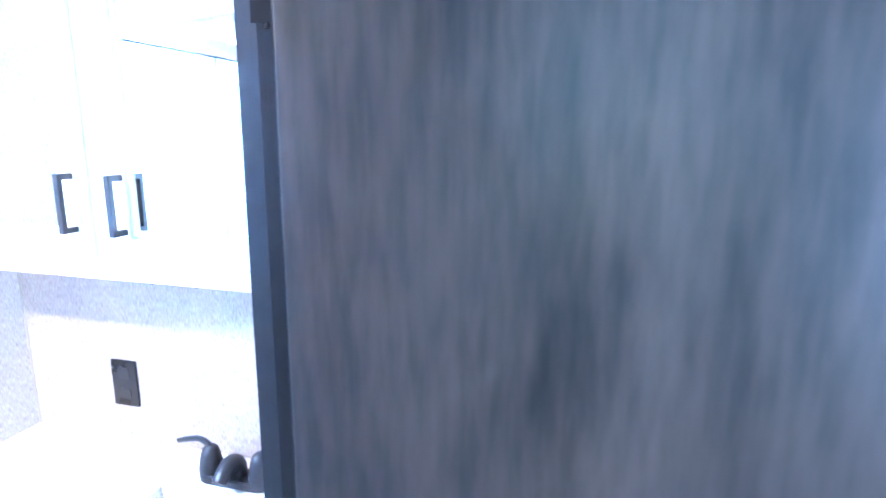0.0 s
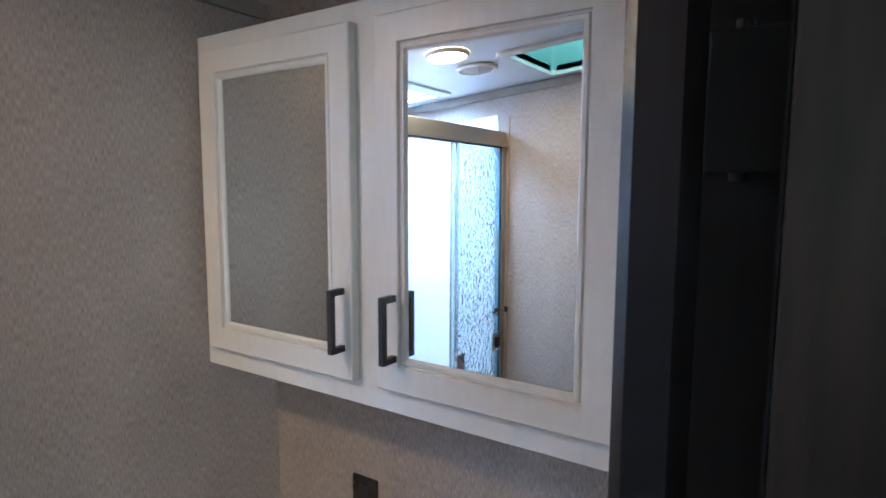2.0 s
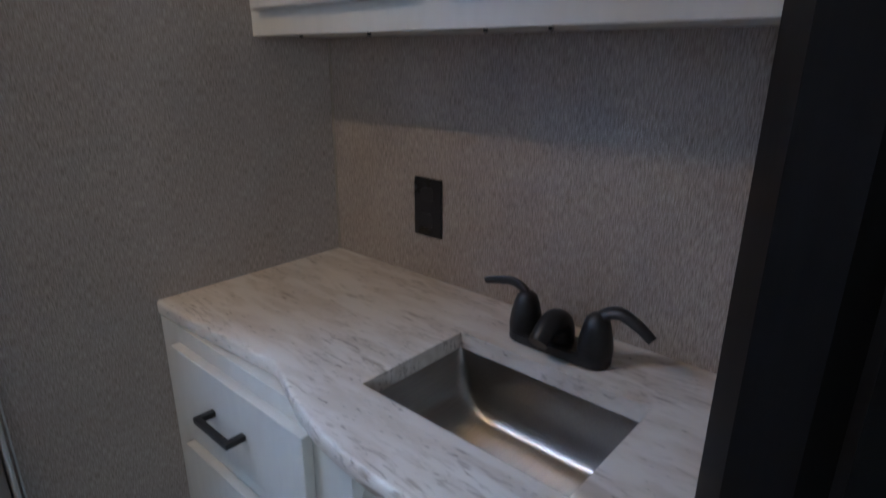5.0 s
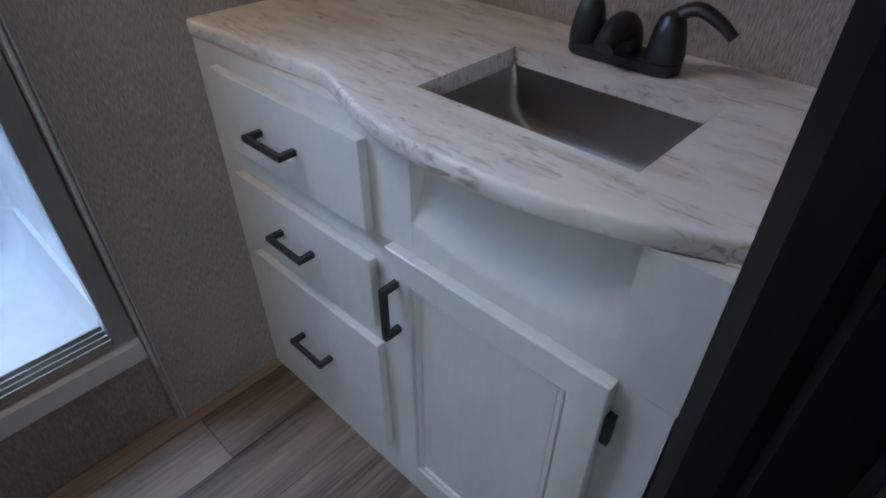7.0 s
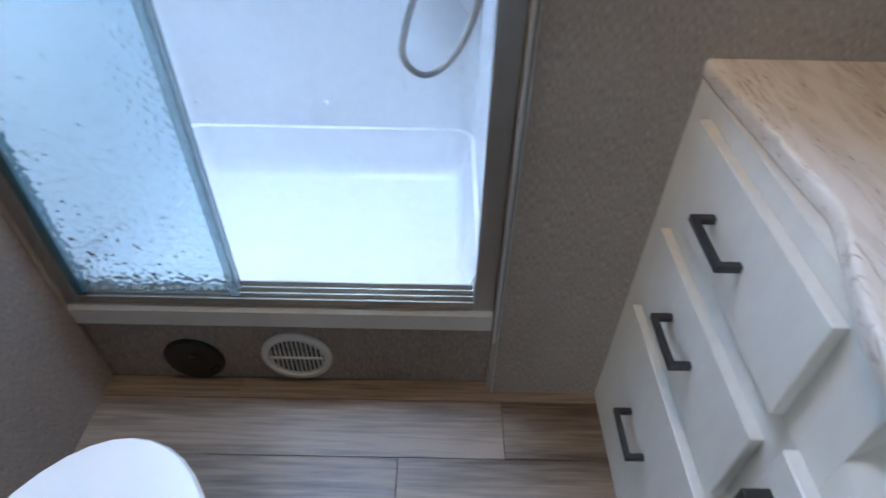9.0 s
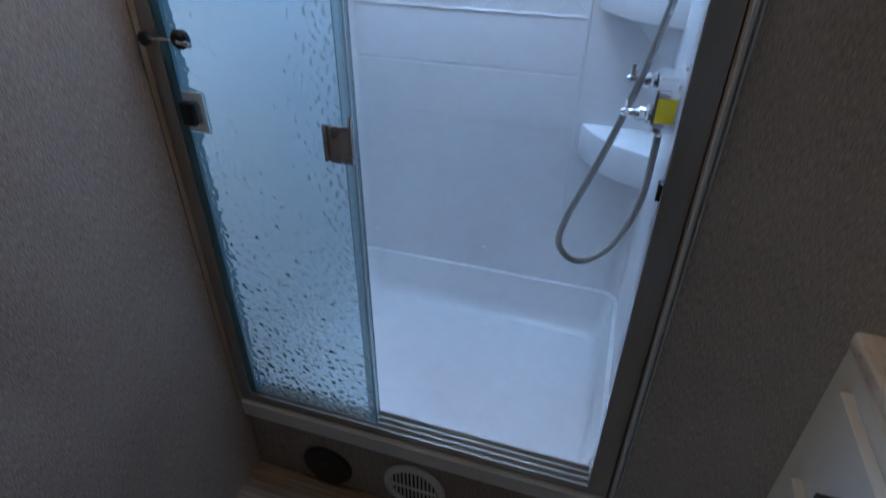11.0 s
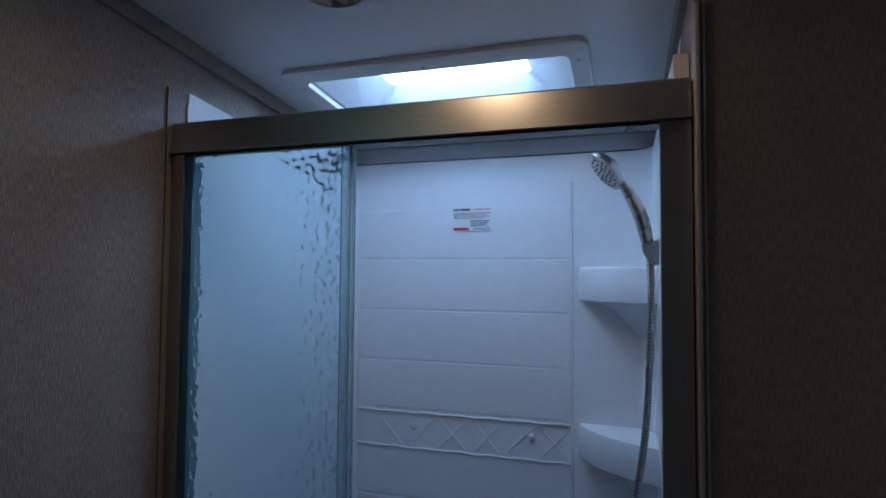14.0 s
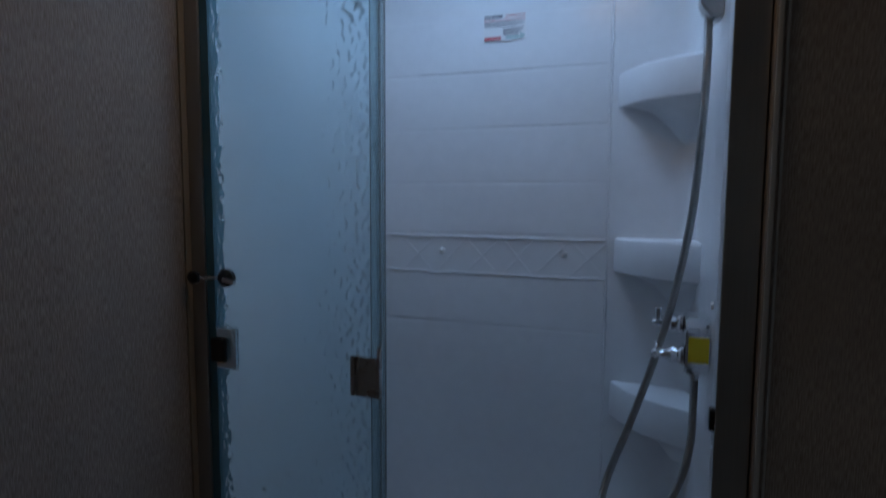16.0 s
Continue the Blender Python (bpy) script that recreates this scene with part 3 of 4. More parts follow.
def hammered_pane(x0, x1, z0, z1, y, thick, cell=0.0105, step=0.0026):
    """A pane whose face towards the room is dimpled, edges flat."""
    rnd = np.random.RandomState(7)
    nx, nz = int((x1 - x0) / step), int((z1 - z0) / step)
    gx, gz = np.meshgrid(np.linspace(x0, x1, nx + 1), np.linspace(z0, z1, nz + 1))
    cx, cz = int((x1 - x0) / cell) + 3, int((z1 - z0) / cell) + 3
    px = x0 + (np.arange(cx)[None, :] - 1 + rnd.rand(cz, cx)) * cell
    pz = z0 + (np.arange(cz)[:, None] - 1 + rnd.rand(cz, cx)) * cell
    ix, iz = ((gx - x0) / cell).astype(int) + 1, ((gz - z0) / cell).astype(int) + 1
    total = np.zeros(gx.shape)
    for a in (-1, 0, 1):
        for b in (-1, 0, 1):
            jx, jz = np.clip(ix + a, 0, cx - 1), np.clip(iz + b, 0, cz - 1)
            total += np.exp(-7.0 * ((px[jz, jx] - gx) ** 2 + (pz[jz, jx] - gz) ** 2) / cell ** 2)
    relief = 1 + np.log(total + 1e-4) / 7.0
    edge = np.minimum(1, np.minimum(np.minimum(gx - x0, x1 - gx), np.minimum(gz - z0, z1 - gz)) / 0.012)
    yy = y - 0.0046 * np.clip(relief, 0.0, 1.3) * edge
    verts = np.stack([gx, yy, gz], -1).reshape(-1, 3)
    w = nx + 1
    r, c = np.meshgrid(np.arange(nz), np.arange(nx), indexing="ij")
    a = (r * w + c).ravel()
    faces = np.stack([a, a + 1, a + w + 1, a + w], 1).tolist()
    n0 = len(verts)
    corners = [(x0, y + thick, z0), (x1, y + thick, z0), (x1, y + thick, z1), (x0, y + thick, z1)]
    faces += [[n0 + 3, n0 + 2, n0 + 1, n0]]
    bottom, top = list(range(w)), list(range(nz * w, nz * w + w))
    left, right = list(range(0, nz * w + 1, w)), list(range(nx, nz * w + w, w))
    faces += [[n0, n0 + 1] + bottom[::-1], [n0 + 2, n0 + 3] + top, [n0 + 3, n0] + left, [n0 + 1, n0 + 2] + right[::-1]]
    me = bpy.data.meshes.new("glass_pane")
    me.from_pydata(np.vstack([verts, corners]).tolist(), [], faces)
    me.materials.append(GLASS)
    me.shade_smooth()
    me.set_sharp_from_angle(angle=radians(60))
    return me


def pane_object(me, dx, dy):
    ob = new("glass_pane", me)
    ob.parent = enclosure
    ob.matrix_parent_inverse = Matrix.Translation(-enclosure.location)
    ob.location = (dx, dy, 0)
    ob.visible_shadow = False
    return ob


pane_mesh = hammered_pane(0.066, 0.404, 0.312, HEAD0 - 0.006, 0.030, 0.003)
front_pane = pane_object(pane_mesh, 0, 0)
flat_bm = block((0.070, 0.048, 0.312), (0.402, 0.052, HEAD0 - 0.006))
flat_me = bpy.data.meshes.new("glass_pane")
flat_bm.to_mesh(flat_me)
flat_bm.free()
flat_me.materials.append(GLASS_CLEAR)
back_pane = pane_object(flat_me, 0, 0)
tagged(front_pane, "pale blue-green hammered obscure glass pane")
for dy, x in ((0.0, 0.404), (0.022, 0.402)):
    seal = part("edge_seal", block((x - 0.014, 0.0235 + dy, 0.312), (x + 0.004, 0.0325 + dy, HEAD0 - 0.006), 0.002), SEAL, enclosure)
    seal.visible_shadow = False
part("glass_edge", block((0.0505, 0.024, 0.312), (0.068, 0.033, HEAD0 - 0.006)), GLASS_EDGE, enclosure, "dark teal pane edge")
bm = block((0.356, 0.014, 1.020), (0.364, 0.0225, 1.088), 0.001)
prism([(0.364, 0.018), (0.372, 0.015), (0.388, 0.0145), (0.402, 0.017), (0.412, 0.012), (0.412, 0.022), (0.364, 0.0225)], 1.020, 1.088, bm=bm)
part("pull_handle", bm, NICKEL, enclosure, "small curved brushed metal pull")
part("pull_pin", tube([(0.408, 0.018, 1.088), (0.409, 0.019, 1.108)], 0.004, 10), CHROME, enclosure, smooth=True)
part("latch_knob", turned([(0.006, 0), (0.016, 0.002), (0.017, 0.012), (0.012, 0.018), (0, 0.019)], (0.102, 0.024, 1.209), (0, -1, 0), 20), BLACK_PLASTIC, enclosure, "black plastic latch knob", smooth=True)
part("latch_tip", tube([(0.102, 0.008, 1.207), (0.128, 0.006, 1.203)], 0.0045, 8), CHROME, enclosure, smooth=True)
part("latch_catch", turned([(0.012, 0), (0.012, 0.008), (0.008, 0.012), (0, 0.013)], (0.041, 0.005, 1.209), (0, -1, 0), 18), BLACK_PLASTIC, enclosure, smooth=True)
part("latch_bar", tube([(0.042, 0.001, 1.209), (0.09, 0.012, 1.209)], 0.0025, 8), CHROME, enclosure, smooth=True)
bumper = part("bumper", block((0.064, 0.012, 1.05), (0.094, 0.024, 1.095), 0.004), BLACK_PLASTIC, enclosure, "black rubber bumper")
part("clear_pad", block((0.056, 0.0245, 1.035), (0.116, 0.0275, 1.115), 0.004), SEAL, bumper, "clear square adhesive pad").visible_shadow = False
part("bumper", block((0.914, 0.02, 1.035), (0.922, 0.036, 1.065), 0.002), BLACK_PLASTIC, enclosure)

# hand shower, hose and valve on the side wall of the shower
valve = thing("shower_valve", (0.944, 0.36, 1.03), "chrome two-handle shower valve with a yellow tag", "faucet")
bm = prism([(0.305, 1.045), (0.325, 1.025), (0.40, 1.025), (0.42, 1.045), (0.42, 1.115), (0.40, 1.135), (0.325, 1.135), (0.305, 1.115)], 0.900, 0.9435, axis="x", bevel=0.004)
part("body", bm, CHROME, valve)
part("tag", block((0.905, 0.3025, 1.055), (0.940, 0.3045, 1.102)), YELLOW, valve, "bright yellow paper tag")
for y, z, tilt in ((0.395, 1.108, 0.6), (0.335, 1.060, -0.9)):
    bell = part("handle", turned([(0.019, 0), (0.019, 0.006), (0.013, 0.012), (0.016, 0.022), (0.010, 0.030), (0.007, 0.042), (0.011, 0.050), (0.006, 0.058), (0, 0.059)],
                                 (0.899, y, z), (-1, 0, 0), 24), CHROME, valve, smooth=True)
    d = Vector((0, math.cos(tilt + 1.2), math.sin(tilt + 1.2))) * 0.034
    c = Vector((0.852, y, z))
    part("lever", tube([c - d * 0.2, c, c + d * 0.7, c + d], lambda t: 0.0045 + 0.003 * t, 10), CHROME, bell, smooth=True)
part("outlet", turned([(0.009, 0), (0.010, 0.012), (0.008, 0.02)], (0.922, 0.36, 1.028), (0, 0, -1), 16), CHROME, valve, smooth=True)

hand = thing("hand_shower", (0.93, 0.37, 1.7), "brushed nickel hand shower in a wall bracket with metal hose", "shower head")
part("bracket", prism([(0.945, 1.745), (0.945, 1.690), (0.925, 1.686), (0.905, 1.712), (0.902, 1.732), (0.925, 1.735)], 0.345, 0.395, axis="y", bevel=0.004), NICKEL, hand)
grip = [Vector(p) for p in ((0.917, 0.37, 1.722), (0.913, 0.37, 1.745), (0.902, 0.37, 1.79), (0.882, 0.37, 1.835), (0.862, 0.37, 1.868), (0.846, 0.37, 1.885))]
part("grip", tube(smooth_line(grip, 6), lambda t: 0.0105 + 0.004 * math.sin(math.pi * min(1, t * 1.3)), 16), NICKEL, hand, smooth=True)
nose = Vector((-0.66, -0.24, -0.58)).normalized()
face_c = Vector((0.838, 0.370, 1.890))
head = part("head", turned([(0, -0.018), (0.024, -0.015), (0.042, -0.005), (0.047, 0.004), (0.046, 0.010), (0.041, 0.012), (0, 0.012)], face_c, nose, 32), NICKEL, hand, smooth=True)
side = nose.orthogonal().normalized()
up2 = nose.cross(side)
bm = bmesh.new()
for ring, count in ((0.010, 6), (0.022, 12), (0.034, 18)):
    for k in range(count):
        a = 2 * math.pi * k / count
        turned([(0.0026, 0), (0.0020, 0.002), (0, 0.002)], face_c + nose * 0.012 + ring * (math.cos(a) * side + math.sin(a) * up2), nose, 6, bm=bm)
tagged(part("nozzles", bm, BLACK_PLASTIC, head), kind="stuff")
way = smooth_line([(0.920, 0.37, 1.700), (0.921, 0.37, 1.60), (0.915, 0.37, 1.45), (0.905, 0.37, 1.32), (0.880, 0.365, 1.17), (0.845, 0.36, 1.03), (0.805, 0.36, 0.90),
                   (0.765, 0.36, 0.78), (0.757, 0.36, 0.715), (0.785, 0.36, 0.678), (0.825, 0.36, 0.678), (0.872, 0.36, 0.725), (0.905, 0.36, 0.80),
                   (0.920, 0.36, 0.88), (0.922, 0.36, 0.96), (0.922, 0.36, 1.012)], 100)
part("hose", tube(way, lambda t: 0.0074 + 0.0006 * math.sin(t * 2 * math.pi * 300), 8), HOSE, hand, "ribbed stainless hose hanging in a loop", smooth=True)

# ---- vents, lamp, skylight ----
def round_vent(name, at, nrm, r, m, label, slats, tilt=0.0):
    v = thing(name, at, label, "vent")
    d = Vector(nrm).normalized()
    part("rim", turned([(r, 0), (r, 0.006), (r * 0.93, 0.012), (r * 0.80, 0.012), (r * 0.77, 0.006), (r * 0.77, 0.001)], at, d, 36), m, v, smooth=True)
    part("backing", turned([(r * 0.78, 0.0), (r * 0.78, 0.0015), (0, 0.0015)], at, d, 36), BLACK_PLASTIC, v)
    a = Vector((1, 0, 0)) if abs(d.x) < 0.5 else Vector((0, 1, 0))
    a = Matrix.Rotation(tilt, 3, d) @ a
    b = d.cross(a)
    for k in range(slats):
        o = (k + 0.5) / slats * 2 - 1
        half = math.sqrt(max(0.02, 1 - o * o)) * r * 0.76
        c = Vector(at) + a * (o * r * 0.76) + d * 0.006
        bm = block((-r * 0.026 * 12 / slats, -half, -0.002), (r * 0.026 * 12 / slats, half, 0.002))
        rot = Matrix((a, b, d)).transposed().to_4x4() @ Matrix.Rotation(radians(38), 4, "Y")
        bmesh.ops.transform(bm, matrix=Matrix.Translation(c) @ rot, verts=bm.verts)
        part("slat", bm, m, v)
    bm = block((-r * 0.76, -0.003, -0.001), (r * 0.76, 0.003, 0.003))
    bmesh.ops.transform(bm, matrix=Matrix.Translation(Vector(at) + d * 0.008) @ Matrix((a, b, d)).transposed().to_4x4(), verts=bm.verts)
    part("crossbar", bm, m, v)
    return v


round_vent("floor_vent", (0.500, 0.0297, 0.097), (0, -1, 0), 0.086, PLASTIC_WHITE, "round white plastic louvred vent in the shower apron", 12)
cap = thing("drain_cover", (0.245, 0.0297, 0.078), "round black plastic cap in the shower apron", "cover")
part("disc", turned([(0.073, 0), (0.073, 0.005), (0.068, 0.010), (0.03, 0.013), (0, 0.013)], (0.245, 0.0297, 0.078), (0, -1, 0), 36), BLACK_PLASTIC, cap, smooth=True)
part("knob", turned([(0.012, 0), (0.011, 0.008), (0, 0.010)], (0.250, 0.018, 0.095), (0, -1, 0), 16), BLACK_METAL, cap, smooth=True)

down = Vector((0, -0.09, -1)).normalized()
round_vent("ceiling_vent", (0.405, -0.055, ceil_z(-0.055) - 0.0005), down, 0.076, PLASTIC_WHITE, "round off-white adjustable ceiling air vent", 5, 0.5)
lamp_at = Vector((0.632, -0.078, ceil_z(-0.078) - 0.0005))
lamp = thing("ceiling_lamp", lamp_at, "round flush ceiling light, switched on", "lamp")
part("housing", turned([(0.072, 0), (0.071, 0.008), (0.066, 0.013), (0.0605, 0.013), (0.060, 0.004)], lamp_at, down, 40), PLASTIC_WHITE, lamp, smooth=True)
part("lens", turned([(0.0595, 0.006), (0.0590, 0.010), (0.050, 0.014), (0.030, 0.016), (0, 0.017)], lamp_at, down, 40), LAMP_GLOW, lamp, "glowing warm white lens", smooth=True)

skylight = thing("skylight", (0.46, 0.45, 2.1), "white moulded shower skylight with a bright dome", "skylight")
def at_ceiling(outline, d):
    return [(x, y, ceil_z(y) - d) for x, y in outline]
o = rounded(0.118, 0.805, 0.224, 0.675, 0.026)
i_ = rounded(0.160, 0.765, 0.275, 0.625, 0.02)
part("flange", loft([at_ceiling(o, 0.001), at_ceiling(o, 0.010), at_ceiling(rounded(0.123, 0.800, 0.229, 0.670, 0.024), 0.013), at_ceiling(i_, 0.013), at_ceiling(i_, -0.004)]), PLASTIC_WHITE, skylight, smooth=True)
t_ = [(x, y, 2.202) for x, y in rounded(0.245, 0.640, 0.325, 0.600, 0.02)]
part("well", loft([at_ceiling(i_, -0.004), t_]), WELL, skylight)
part("dome", loft([t_, [(x, y, 2.30) for x, y in rounded(0.262, 0.622, 0.338, 0.588, 0.03)], [(x, y, 2.335) for x, y in rounded(0.30, 0.58, 0.38, 0.55, 0.05)]], cap_last=True), SKY_GLOW, skylight,
     "translucent dome bright with daylight")
for x, y in ((0.46, 0.257), (0.143, 0.30), (0.783, 0.30), (0.143, 0.60), (0.783, 0.60)):
    part("screw", turned([(0.0045, 0), (0.004, 0.002), (0, 0.003)], (x, y, ceil_z(y) - 0.012), down, 10), NICKEL, skylight)

vent = thing("roof_vent", (0.3, -0.41, 2.17), "square roof vent with a smoked teal lid above the toilet", "vent")
o, i_ = rounded(0.085, 0.525, -0.635, -0.185, 0.03), rounded(0.12, 0.49, -0.60, -0.22, 0.02)
part("flange", loft([at_ceiling(o, 0.001), at_ceiling(o, 0.012), at_ceiling(i_, 0.014), at_ceiling(i_, -0.004)]), PLASTIC_WHITE, vent, smooth=True)
part("well", loft([at_ceiling(i_, -0.004), [(x, y, 2.42) for x, y in i_]]), VENT_WELL, vent)
part("lid", prism(i_, 2.42, 2.43), VENT_GLOW, vent, "smoked teal lid, glowing in place of daylight")

# ---- vanity ----
FACE = 1.240
vanity = thing("vanity_cabinet", (1.45, -0.48, 0), "cream painted vanity cabinet with three drawers and a door", "cabinet")
part("body", block((FACE, -0.954, 0.002), (X_VANITY - 0.002, -0.003, 0.66)), PAINT, vanity)
# upper rail: drawer bay, shallow recess behind the bowed counter, end stile
bm = block((FACE, -0.552, 0.6605), (FACE + 0.045, -0.003, 0.851))
# scooped panel: set back under the counter, running out flush with the face along a wavy line
steps = 24
grid = []
for k in range(steps + 1):
    f = k / steps
    y = -0.552 - 0.32 * f
    foot = 0.718 - 0.026 * math.sin(math.pi * f) ** 0.8
    depth = 0.034 - 0.024 * f ** 2
    grid.append([(FACE + depth * (1 - (1 - v) ** 2.4) if v else FACE + 0.0006, y, foot + (0.851 - foot) * v) for v in (0, 0.03, 0.07, 0.12, 0.2, 0.35, 0.6, 1.0)])
scoop = bmesh.new()
for col in grid:
    col += [(FACE + 0.06, col[0][1], 0.851), (FACE + 0.06, col[0][1], 0.6605), (FACE + 0.0006, col[0][1], 0.6605)]
lines = [[scoop.verts.new(p) for p in col] for col in grid]
for p, q in zip(lines, lines[1:]):
    for a in range(len(p)):
        c = (a + 1) % len(p)
        scoop.faces.new((p[a], p[c], q[c], q[a]))
scoop.faces.new(lines[0])
scoop.faces.new(lines[-1])
part("apron_panel", scoop, PAINT, vanity, smooth=True)
part("face_frame", bm, PAINT, vanity)
part("end_stile", block((FACE, -0.956, 0.6605), (FACE + 0.10, -0.8722, 0.851)), PAINT, vanity)


def pull(y, z, x, length, axis, name="handle"):
    """A square black bar pull, legs and bar, standing out towards -x."""
    h = length / 2
    s = 0.0055
    if axis == "y":
        bm = block((x - 0.034, y - h, z - s), (x - 0.024, y + h, z + s), 0.0012)
        for e in (-1, 1):
            block((x - 0.026, y + e * (h - s) - s, z - s), (x, y + e * (h - s) + s, z + s), 0.0012, bm=bm)
    else:
        bm = block((x - 0.034, y - s, z - h), (x - 0.024, y + s, z + h), 0.0012)
        for e in (-1, 1):
            block((x - 0.026, y - s, z + e * (h - s) - s), (x, y + s, z + e * (h - s) + s), 0.0012, bm=bm)
    return bm


for z0, z1 in ((0.668, 0.820), (0.466, 0.612), (0.110, 0.416)):
    d = part("drawer_front", block((FACE - 0.018, -0.470, z0), (FACE - 0.0005, -0.074, z1), 0.0025), PAINT, vanity)
    part("handle", pull(-0.262, (z0 + z1) / 2 if z1 > 0.5 else 0.262, FACE - 0.018, 0.106, "y"), BLACK_METAL, d, "matt black square bar pull")


def framed_door(parent, y0, y1, z0, z1, x, rail, infill, infill_mat, label=""):
    """A door with four mitred-looking rails, a stepped inner bead and a panel set back."""
    th = 0.019

    def rect(inset, depth):
        a, b, c, d = y0 + inset, y1 - inset, z0 + inset, z1 - inset
        return [(x - depth, a, c), (x - depth, b, c), (x - depth, b, d), (x - depth, a, d)]
    bm = loft([rect(0, 0.0005), rect(0, th - 0.002), rect(0.002, th), rect(rail - 0.001, th), rect(rail, th - 0.001), rect(rail + 0.0008, th - 0.0065), rect(rail + 0.0032, th - 0.0068),
               rect(rail + 0.0055, th - 0.0032), rect(rail + 0.011, th - 0.0030), rect(rail + 0.0138, th - 0.0075), rect(rail + 0.0144, 0.0095), rect(rail + 0.0148, 0.0008)])
    door = part("door", bm, PAINT, parent)
    part(infill, block((x - 0.010, y0 + rail + 0.0146, z0 + rail + 0.0146), (x - 0.004, y1 - rail - 0.0105, z1 - rail - 0.0105)), infill_mat, door, label)
    return door


vdoor = framed_door(vanity, -0.886, -0.511, 0.080, 0.664, FACE, 0.050, "panel", PAINT)
part("handle", pull(-0.535, 0.560, FACE - 0.018, 0.106, "z"), BLACK_METAL, vdoor, "matt black square bar pull")
for z in (0.585, 0.16):
    part("hinge", block((FACE - 0.014, -0.898, z - 0.026), (FACE - 0.0005, -0.8865, z + 0.026), 0.003), BLACK_METAL, vdoor, "black metal hinge")

# countertop with a bowed front and the basin opening
counter = thing("countertop", (1.45, -0.48, 0.845), "streaked grey-beige stone-look laminate countertop with a bowed front", "countertop")
front = smooth_line([(1.238, -0.001, 0), (1.242, -0.10, 0), (1.251, -0.25, 0), (1.257, -0.345, 0), (1.253, -0.374, 0), (1.240, -0.41, 0), (1.215, -0.48, 0), (1.199, -0.55, 0),
                     (1.192, -0.63, 0), (1.194, -0.71, 0), (1.207, -0.79, 0), (1.234, -0.875, 0), (1.268, -0.957, 0)], 6)
TOP, UNDER = 0.880, 0.852
SX0, SX1, SY0, SY1 = 1.306, 1.520, -0.825, -0.501
fy = sorted([p.y for p in front] + [SY0, SY1], reverse=True)
def front_x(y):
    for a, b in zip(front, front[1:]):
        if a.y >= y >= b.y:
            t = (a.y - y) / max(1e-9, a.y - b.y)
            return a.x + (b.x - a.x) * t
    return front[-1].x
bm = bmesh.new()
edge = [(0.007, 0.0), (0.0038, 0.0008), (0.0014, 0.0026), (0.0002, 0.0055), (0.0, 0.010), (0.0, TOP - UNDER - 0.004), (0.002, TOP - UNDER - 0.001), (0.02, TOP - UNDER)]
rows_, solid = [], []
for y in fy:
    x = front_x(y)
    rows_.append([bm.verts.new((x + dx, y, TOP - dz)) for dx, dz in edge])
    solid.append({k: bm.verts.new((v, y, TOP)) for k, v in (("s0", SX0), ("s1", SX1), ("w", X_VANITY - 0.001))})
for r0, r1, s0, s1, ya, yb in zip(rows_, rows_[1:], solid, solid[1:], fy, fy[1:]):
    if ya - yb < 1e-7:
        continue
    for a in range(len(edge) - 1):
        bm.faces.new((r0[a], r1[a], r1[a + 1], r0[a + 1]))
    bm.faces.new((r0[0], s0["s0"], s1["s0"], r1[0]))
    bm.faces.new((s0["s1"], s0["w"], s1["w"], s1["s1"]))
    inside = SY0 - 1e-6 < (ya + yb) / 2 < SY1 + 1e-6
    if not inside:
        bm.faces.new((s0["s0"], s0["s1"], s1["s1"], s1["s0"]))
for (xa, ya), (xb, yb) in (((SX0, SY0), (SX1, SY0)), ((SX1, SY0), (SX1, SY1)), ((SX1, SY1), (SX0, SY1)), ((SX0, SY1), (SX0, SY0))):
    bm.faces.new([bm.verts.new(p) for p in ((xa, ya, TOP), (xb, yb, TOP), (xb, yb, UNDER), (xa, ya, UNDER))])
bmesh.ops.remove_doubles(bm, verts=bm.verts[:], dist=1e-5)
part("slab", bm, LAMINATE, counter, smooth=True)
part("underside", block((1.262, -0.955, UNDER - 0.0005), (1.30, -0.002, UNDER + 0.002)), LAMINATE, counter)

basin = thing("sink", (1.41, -0.66, 0.74), "rectangular brushed stainless undermount sink", "sink")
def bowl_ring(z, inx, iny, r):
    return [(x, y, z) for x, y in rounded(SX0 - 0.004 + inx, SX1 + 0.004 - inx, SY0 - 0.004 + iny, SY1 + 0.004 - iny, r, 5)]
loops = [bowl_ring(UNDER - 0.0012, 0, 0, 0.012), bowl_ring(TOP - 0.060, 0.003, 0.006, 0.016)]
for k in range(1, 9):  # walls run into the bottom in a wide curve, wider at the ends
    a = radians(90 * k / 8)
    loops.append(bowl_ring(TOP - 0.060 - 0.075 * math.sin(a), 0.003 + 0.024 * (1 - math.cos(a)), 0.006 + 0.055 * (1 - math.cos(a)), 0.016 + 0.02 * k / 8))
bm = loft(loops, cap_last=True)
part("bowl", bm, STEEL, basin, smooth=True)
part("drain", turned([(0.022, 0), (0.022, 0.003), (0.016, 0.004), (0.014, 0.001), (0, 0.001)], (1.42, -0.66, TOP - 0.1345), (0, 0, 1), 24), CHROME, basin, smooth=True)

faucet = thing("faucet", (1.575, -0.65, TOP), "matt black two-handle bathroom faucet", "faucet")
part("base", prism(rounded(1.548, 1.602, -0.737, -0.565, 0.026), TOP + 0.0005, TOP + 0.020, bevel=0.003), BLACK_METAL, faucet, smooth=True)
